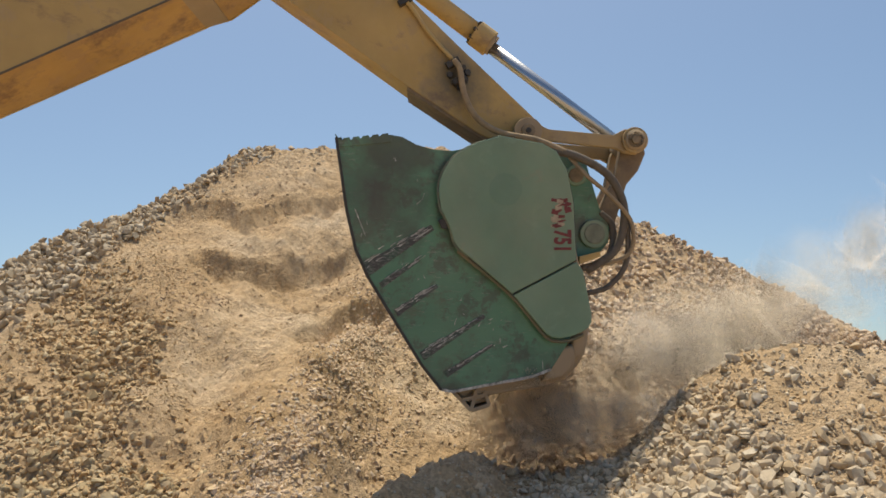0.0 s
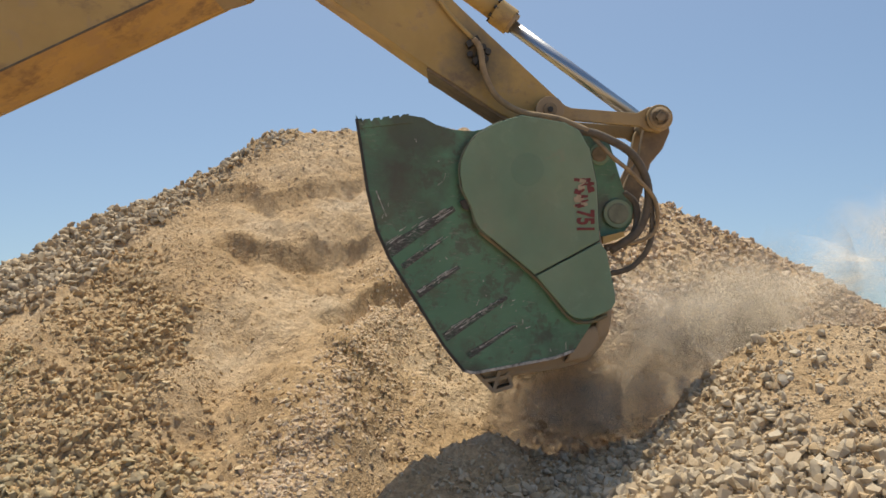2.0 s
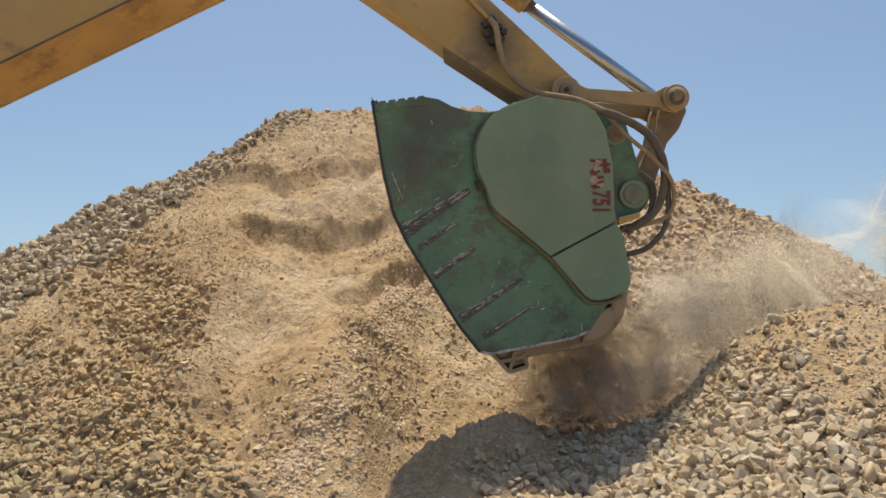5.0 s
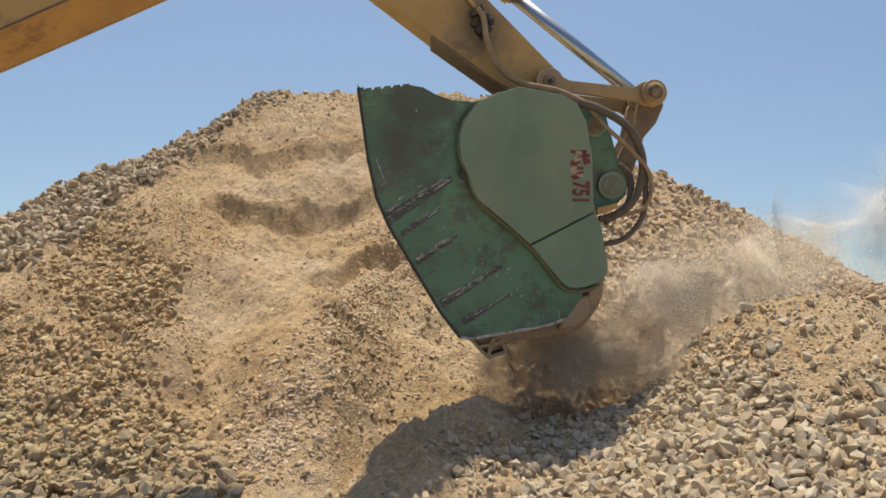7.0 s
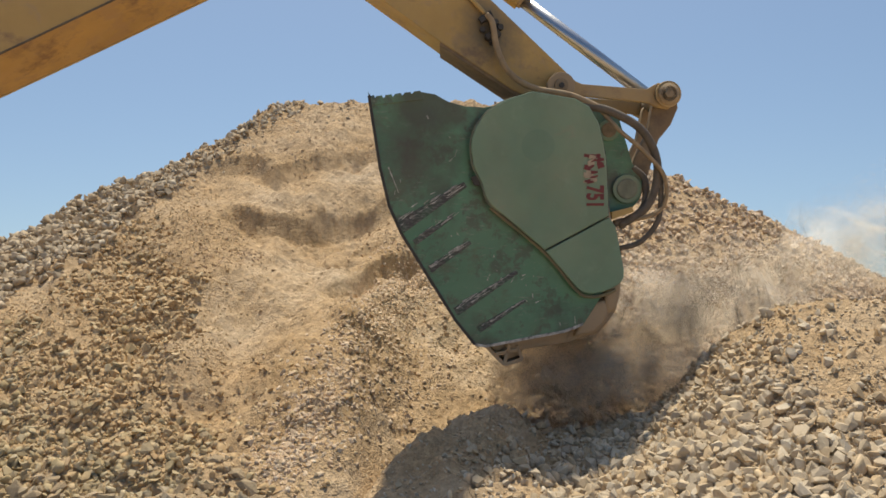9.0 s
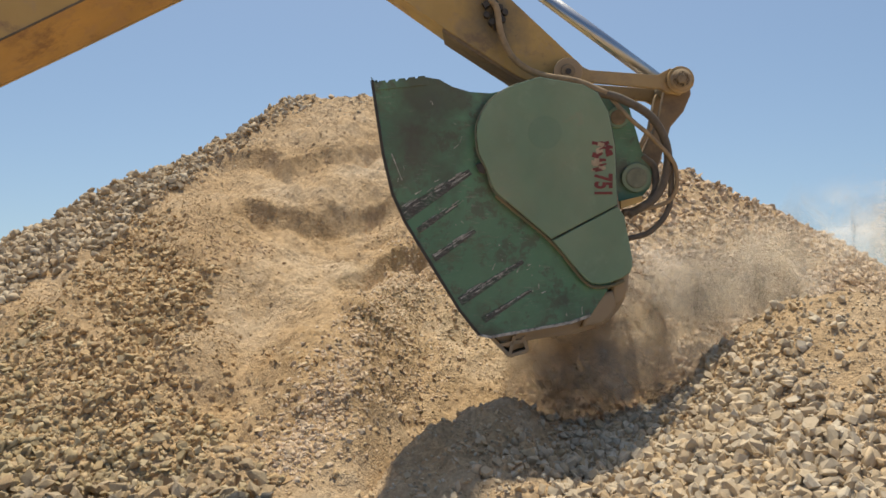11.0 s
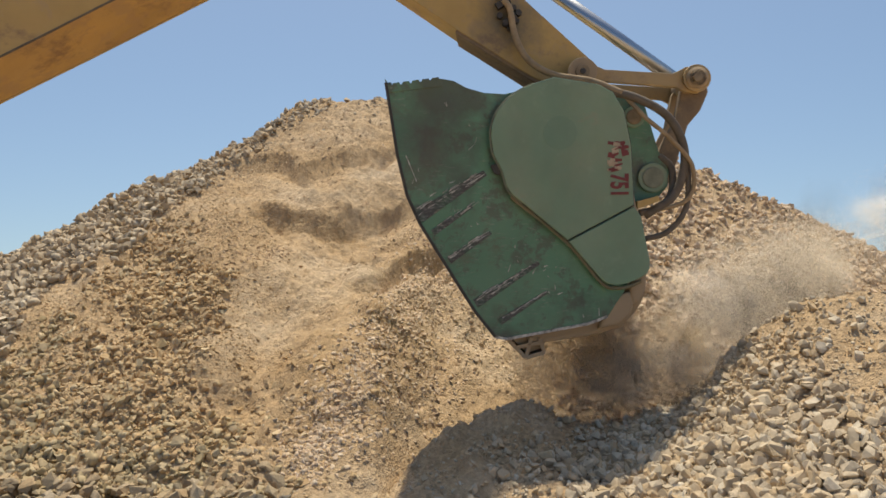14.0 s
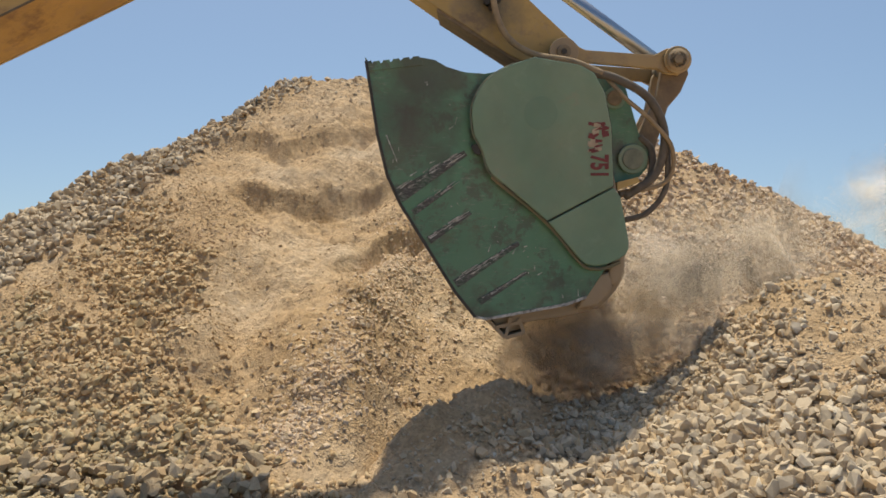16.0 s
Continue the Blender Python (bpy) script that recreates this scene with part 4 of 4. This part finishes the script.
# ---- dust ----
def wisps(name, count, place, low, high, rng, mat, grains):
    """A cloud of softly fading dust wisps, turned every way about the origin, with fine grains between them."""
    p = place(rng, count)
    n = 8
    a = 2 * np.pi * np.arange(n) / n
    rim = np.stack([np.cos(a), np.sin(a), 0 * a], -1)
    v = np.concatenate([[[0, 0, 0]], 0.5 * rim + (0, 0, 0.08), rim - (0, 0, 0.10)])
    i, j = 1 + np.arange(n), 1 + (np.arange(n) + 1) % n
    f = np.concatenate([np.stack([0 * i, i, j], -1), np.stack([i, i + n, j + n], -1), np.stack([i, j + n, j], -1)])
    s = low + (high - low) * rng.uniform(0, 1, count) ** 1.5
    w = np.einsum("nij,vj->nvi", turns(rng, count, 1.4), v) * s[:, None, None] + p[:, None, :]
    g = np.array([(1, 0, 0), (-0.5, 0.87, 0), (-0.5, -0.87, 0)]) * 0.0034
    grain = np.einsum("nij,vj->nvi", turns(rng, grains, 2.0), g) * rng.uniform(0.6, 1.4, grains)[:, None, None] + (1.08 * place(rng, grains))[:, None, :]
    verts = np.concatenate([w.reshape(-1, 3), grain.reshape(-1, 3)])
    tris = np.concatenate([(f[None] + len(v) * np.arange(count)[:, None, None]).reshape(-1, 3), count * len(v) + np.arange(3 * grains).reshape(-1, 3)])
    me = packed(name, verts, tris, mat, True)
    me.materials.append(GRAIN_BROWN if mat is DUST_BROWN else GRAIN_PALE)
    me.polygons.foreach_set("material_index", np.concatenate([np.zeros(count * len(f), np.int32), np.ones(grains, np.int32)]))
    fade = np.concatenate([np.tile(np.concatenate([[1.0], np.full(n, 0.5), np.zeros(n)]), count), np.full(3 * grains, 1.0)])
    me.attributes.new("thickness", "FLOAT", "POINT").data.foreach_set("value", fade.astype(np.float32))
    return new(name, me)


def puff(rx, ry, rz):
    """Evenly filled, with an uneven outline."""
    def place(rng, n):
        q = rng.normal(0, 1, (n, 3))
        q *= (rng.uniform(0, 1, n) ** 0.4 / np.linalg.norm(q, axis=1))[:, None]
        q *= (1 + 0.3 * rough_noise(2.5 * q[:, 0] + rx, 2.5 * q[:, 2] + rz, 71))[:, None]
        return q * (rx, ry, rz)
    return place


def column(r, h):
    def place(rng, n):
        a, q, z = rng.uniform(0, 2 * np.pi, n), np.sqrt(rng.uniform(0, 1, n)), rng.uniform(-0.5, 0.5, n)
        return np.stack([r * q * np.cos(a) * (1 - 0.5 * z), 1.5 * r * q * np.sin(a), h * z], -1)
    return place


STREAM_AT, BILLOW_AT, SIDE_AT, LOW_AT = (0.66, 6.6, 0.60), (1.05, 7.0, 0.55), (2.05, 7.35, 0.98), (1.25, 6.25, 0.56)


def make_dust():
    rng = np.random.default_rng(77)
    out = []

    def cloud(name, label, count, place, low, high, centre, mat, grains):
        ob = wisps(name, count, place, low, high, rng, mat, grains)
        ob.location = centre
        out.append(tagged(ob, label, "dust", "dust below the bucket", "stuff"))

    cloud("falling_dust", "stream of brown dust falling from the bucket", 34, column(0.36, 0.75), 0.10, 0.24, STREAM_AT, DUST_BROWN, 52000)
    cloud("dust_cloud", "brown dust billowing below the bucket", 40, puff(0.75, 0.5, 0.42), 0.22, 0.45, BILLOW_AT, DUST_BROWN, 125000)
    cloud("dust_cloud", "pale dust rising beside the bucket", 40, puff(1.3, 0.6, 0.58), 0.30, 0.60, SIDE_AT, DUST, 175000)
    cloud("dust_cloud", "low brown dust over the fresh stones", 16, puff(0.85, 0.3, 0.24), 0.16, 0.34, LOW_AT, DUST_BROWN, 34000)
    for i in range(6):
        cloud("dust_drift", "thin pale dust drifting off", 16, puff(1.0, 0.6, 0.55), 0.30, 0.65, (2.4, 7.2, 1.2), DUST_THIN, 13000)
    return out


DUSTS = make_dust()

# ---- loose stones that can be told apart ----
def lump_meshes(mat):
    return [mesh_of("stone", [tuple(p) for p in v], [tuple(int(i) for i in q) for q in f], [mat]) for v, f in LUMP_SHAPES]



stone_rng = random.Random(6)
for owner, spots, sizes, lumps in ((MOUND, PIECES, PIECE_SIZES, lump_meshes(STONE_PIECE)), (BERM, ROW, ROW_SIZES, lump_meshes(STONE_ROW))):
    for (sx, sy, sz), ss in zip(spots, sizes):
        st = new("stone", lumps[stone_rng.randrange(len(lumps))])
        st.parent = owner
        st.matrix_local = pose(sx, sy, sz, stone_rng.gauss(0, 30), stone_rng.gauss(0, 30), stone_rng.uniform(0, 360)) @ Matrix.Diagonal((ss, ss, ss, 1))

SWAY = [  # seconds, shift of the arm in x, y, z, lean
    (0, 0.019, 0.082, -0.023, 0.10),
    (0.5, 0.017, 0.074, -0.023, 0.01),
    (1, 0.008, 0.066, -0.019, -0.05),
    (1.5, 0.011, 0.062, -0.018, -0.01),
    (2, 0.012, 0.052, -0.015, -0.02),
    (2.5, 0.005, 0.037, -0.012, -0.13),
    (3, -0.006, 0.023, -0.008, -0.28),
    (3.5, -0.010, 0.003, -0.000, -0.16),
    (4, -0.003, 0.009, -0.000, 0.09),
    (4.2, -0.002, 0.011, -0.001, 0.11),
    (6.3, 0.051, 0.216, -0.062, 0.07),
    (6.5, 0.051, 0.217, -0.060, 0.05),
    (7, 0.051, 0.200, -0.050, -0.01),
    (7.5, 0.056, 0.176, -0.040, 0.03),
    (8, 0.044, 0.161, -0.038, -0.13),
    (8.5, 0.037, 0.158, -0.035, -0.13),
    (8.7, 0.036, 0.158, -0.034, -0.13),
    (10.8, 0.003, 0.030, -0.008, 0.07),
    (11, 0.003, 0.025, -0.007, 0.07),
    (11.5, -0.001, 0.003, -0.001, 0.01),
    (12, -0.004, -0.007, 0.002, -0.01),
    (12.5, 0.001, -0.006, 0.000, 0.04),
    (13, -0.001, -0.004, 0.001, 0.01),
    (13.5, 0.002, 0.003, 0.001, 0.00),
    (14, 0.002, 0.002, -0.000, 0.03),
    (14.5, -0.002, -0.000, -0.002, -0.05),
    (15, -0.002, -0.002, -0.002, -0.01),
    (15.5, -0.000, -0.004, -0.002, -0.05),
    (16, 0.000, 0.001, -0.003, -0.03),
]

def motions():
    # the machine swings about its upright axis and dips about the boom's foot
    walk(BUCKET, [(t, pose(PIVOT.x + x, PIVOT.y + y, PIVOT.z + z, 0, lean)) for t, x, y, z, lean in SWAY])
    walk(ARM, [(t, pose(PIVOT.x + x, PIVOT.y + y, PIVOT.z + z, 0, lean - math.degrees(z / 5.6), math.degrees(y / 4.6))) for t, x, y, z, lean in SWAY])
    stream, billow, side, low, *drifts = DUSTS
    ts = [k * 0.5 for k in range(33)]

    def about(spot, dx=0.0, dz=0.0):
        return spot[0] + dx, spot[1], spot[2] + dz

    walk(stream, [(t, pose(*about(STREAM_AT, 0.03 * math.sin(3 * t), 0.04 * math.sin(5 * t)), 0, 0, 70 * t)) for t in ts])
    walk(billow, [(t, pose(*about(BILLOW_AT, 0.09 * math.sin(1.1 * t), 0.05 * math.sin(1.7 * t + 1)), 0, -10 + 8 * math.sin(t), 25 * math.sin(0.9 * t))) for t in ts])
    walk(side, [(t, pose(*about(SIDE_AT, 0.15 * math.sin(0.9 * t + 2), 0.07 * math.sin(1.3 * t)), 0, -20 + 7 * math.sin(0.8 * t), 18 * math.sin(0.6 * t))) for t in ts])
    walk(low, [(t, pose(*about(LOW_AT, 0.07 * math.sin(1.4 * t + 1), 0.03 * math.sin(2.1 * t)), 0, 0, 30 * math.sin(0.8 * t))) for t in ts])
    # the drifts leave the outlet one after another and rise along the mound with the wind
    for i, d in enumerate(drifts):
        out = []
        for t in ts:
            s = 0.6 + 0.75 * i + 0.13 * t
            out.append((t, pose(1.3 + 1.05 * s, 7.0 + 0.5 * s, 0.60 + 0.40 * s + 0.06 * math.sin(t + 2 * i), 0, -18 + 10 * math.sin(0.7 * t + i), 25 * math.sin(0.5 * t + i))))
        walk(d, out)


motions()
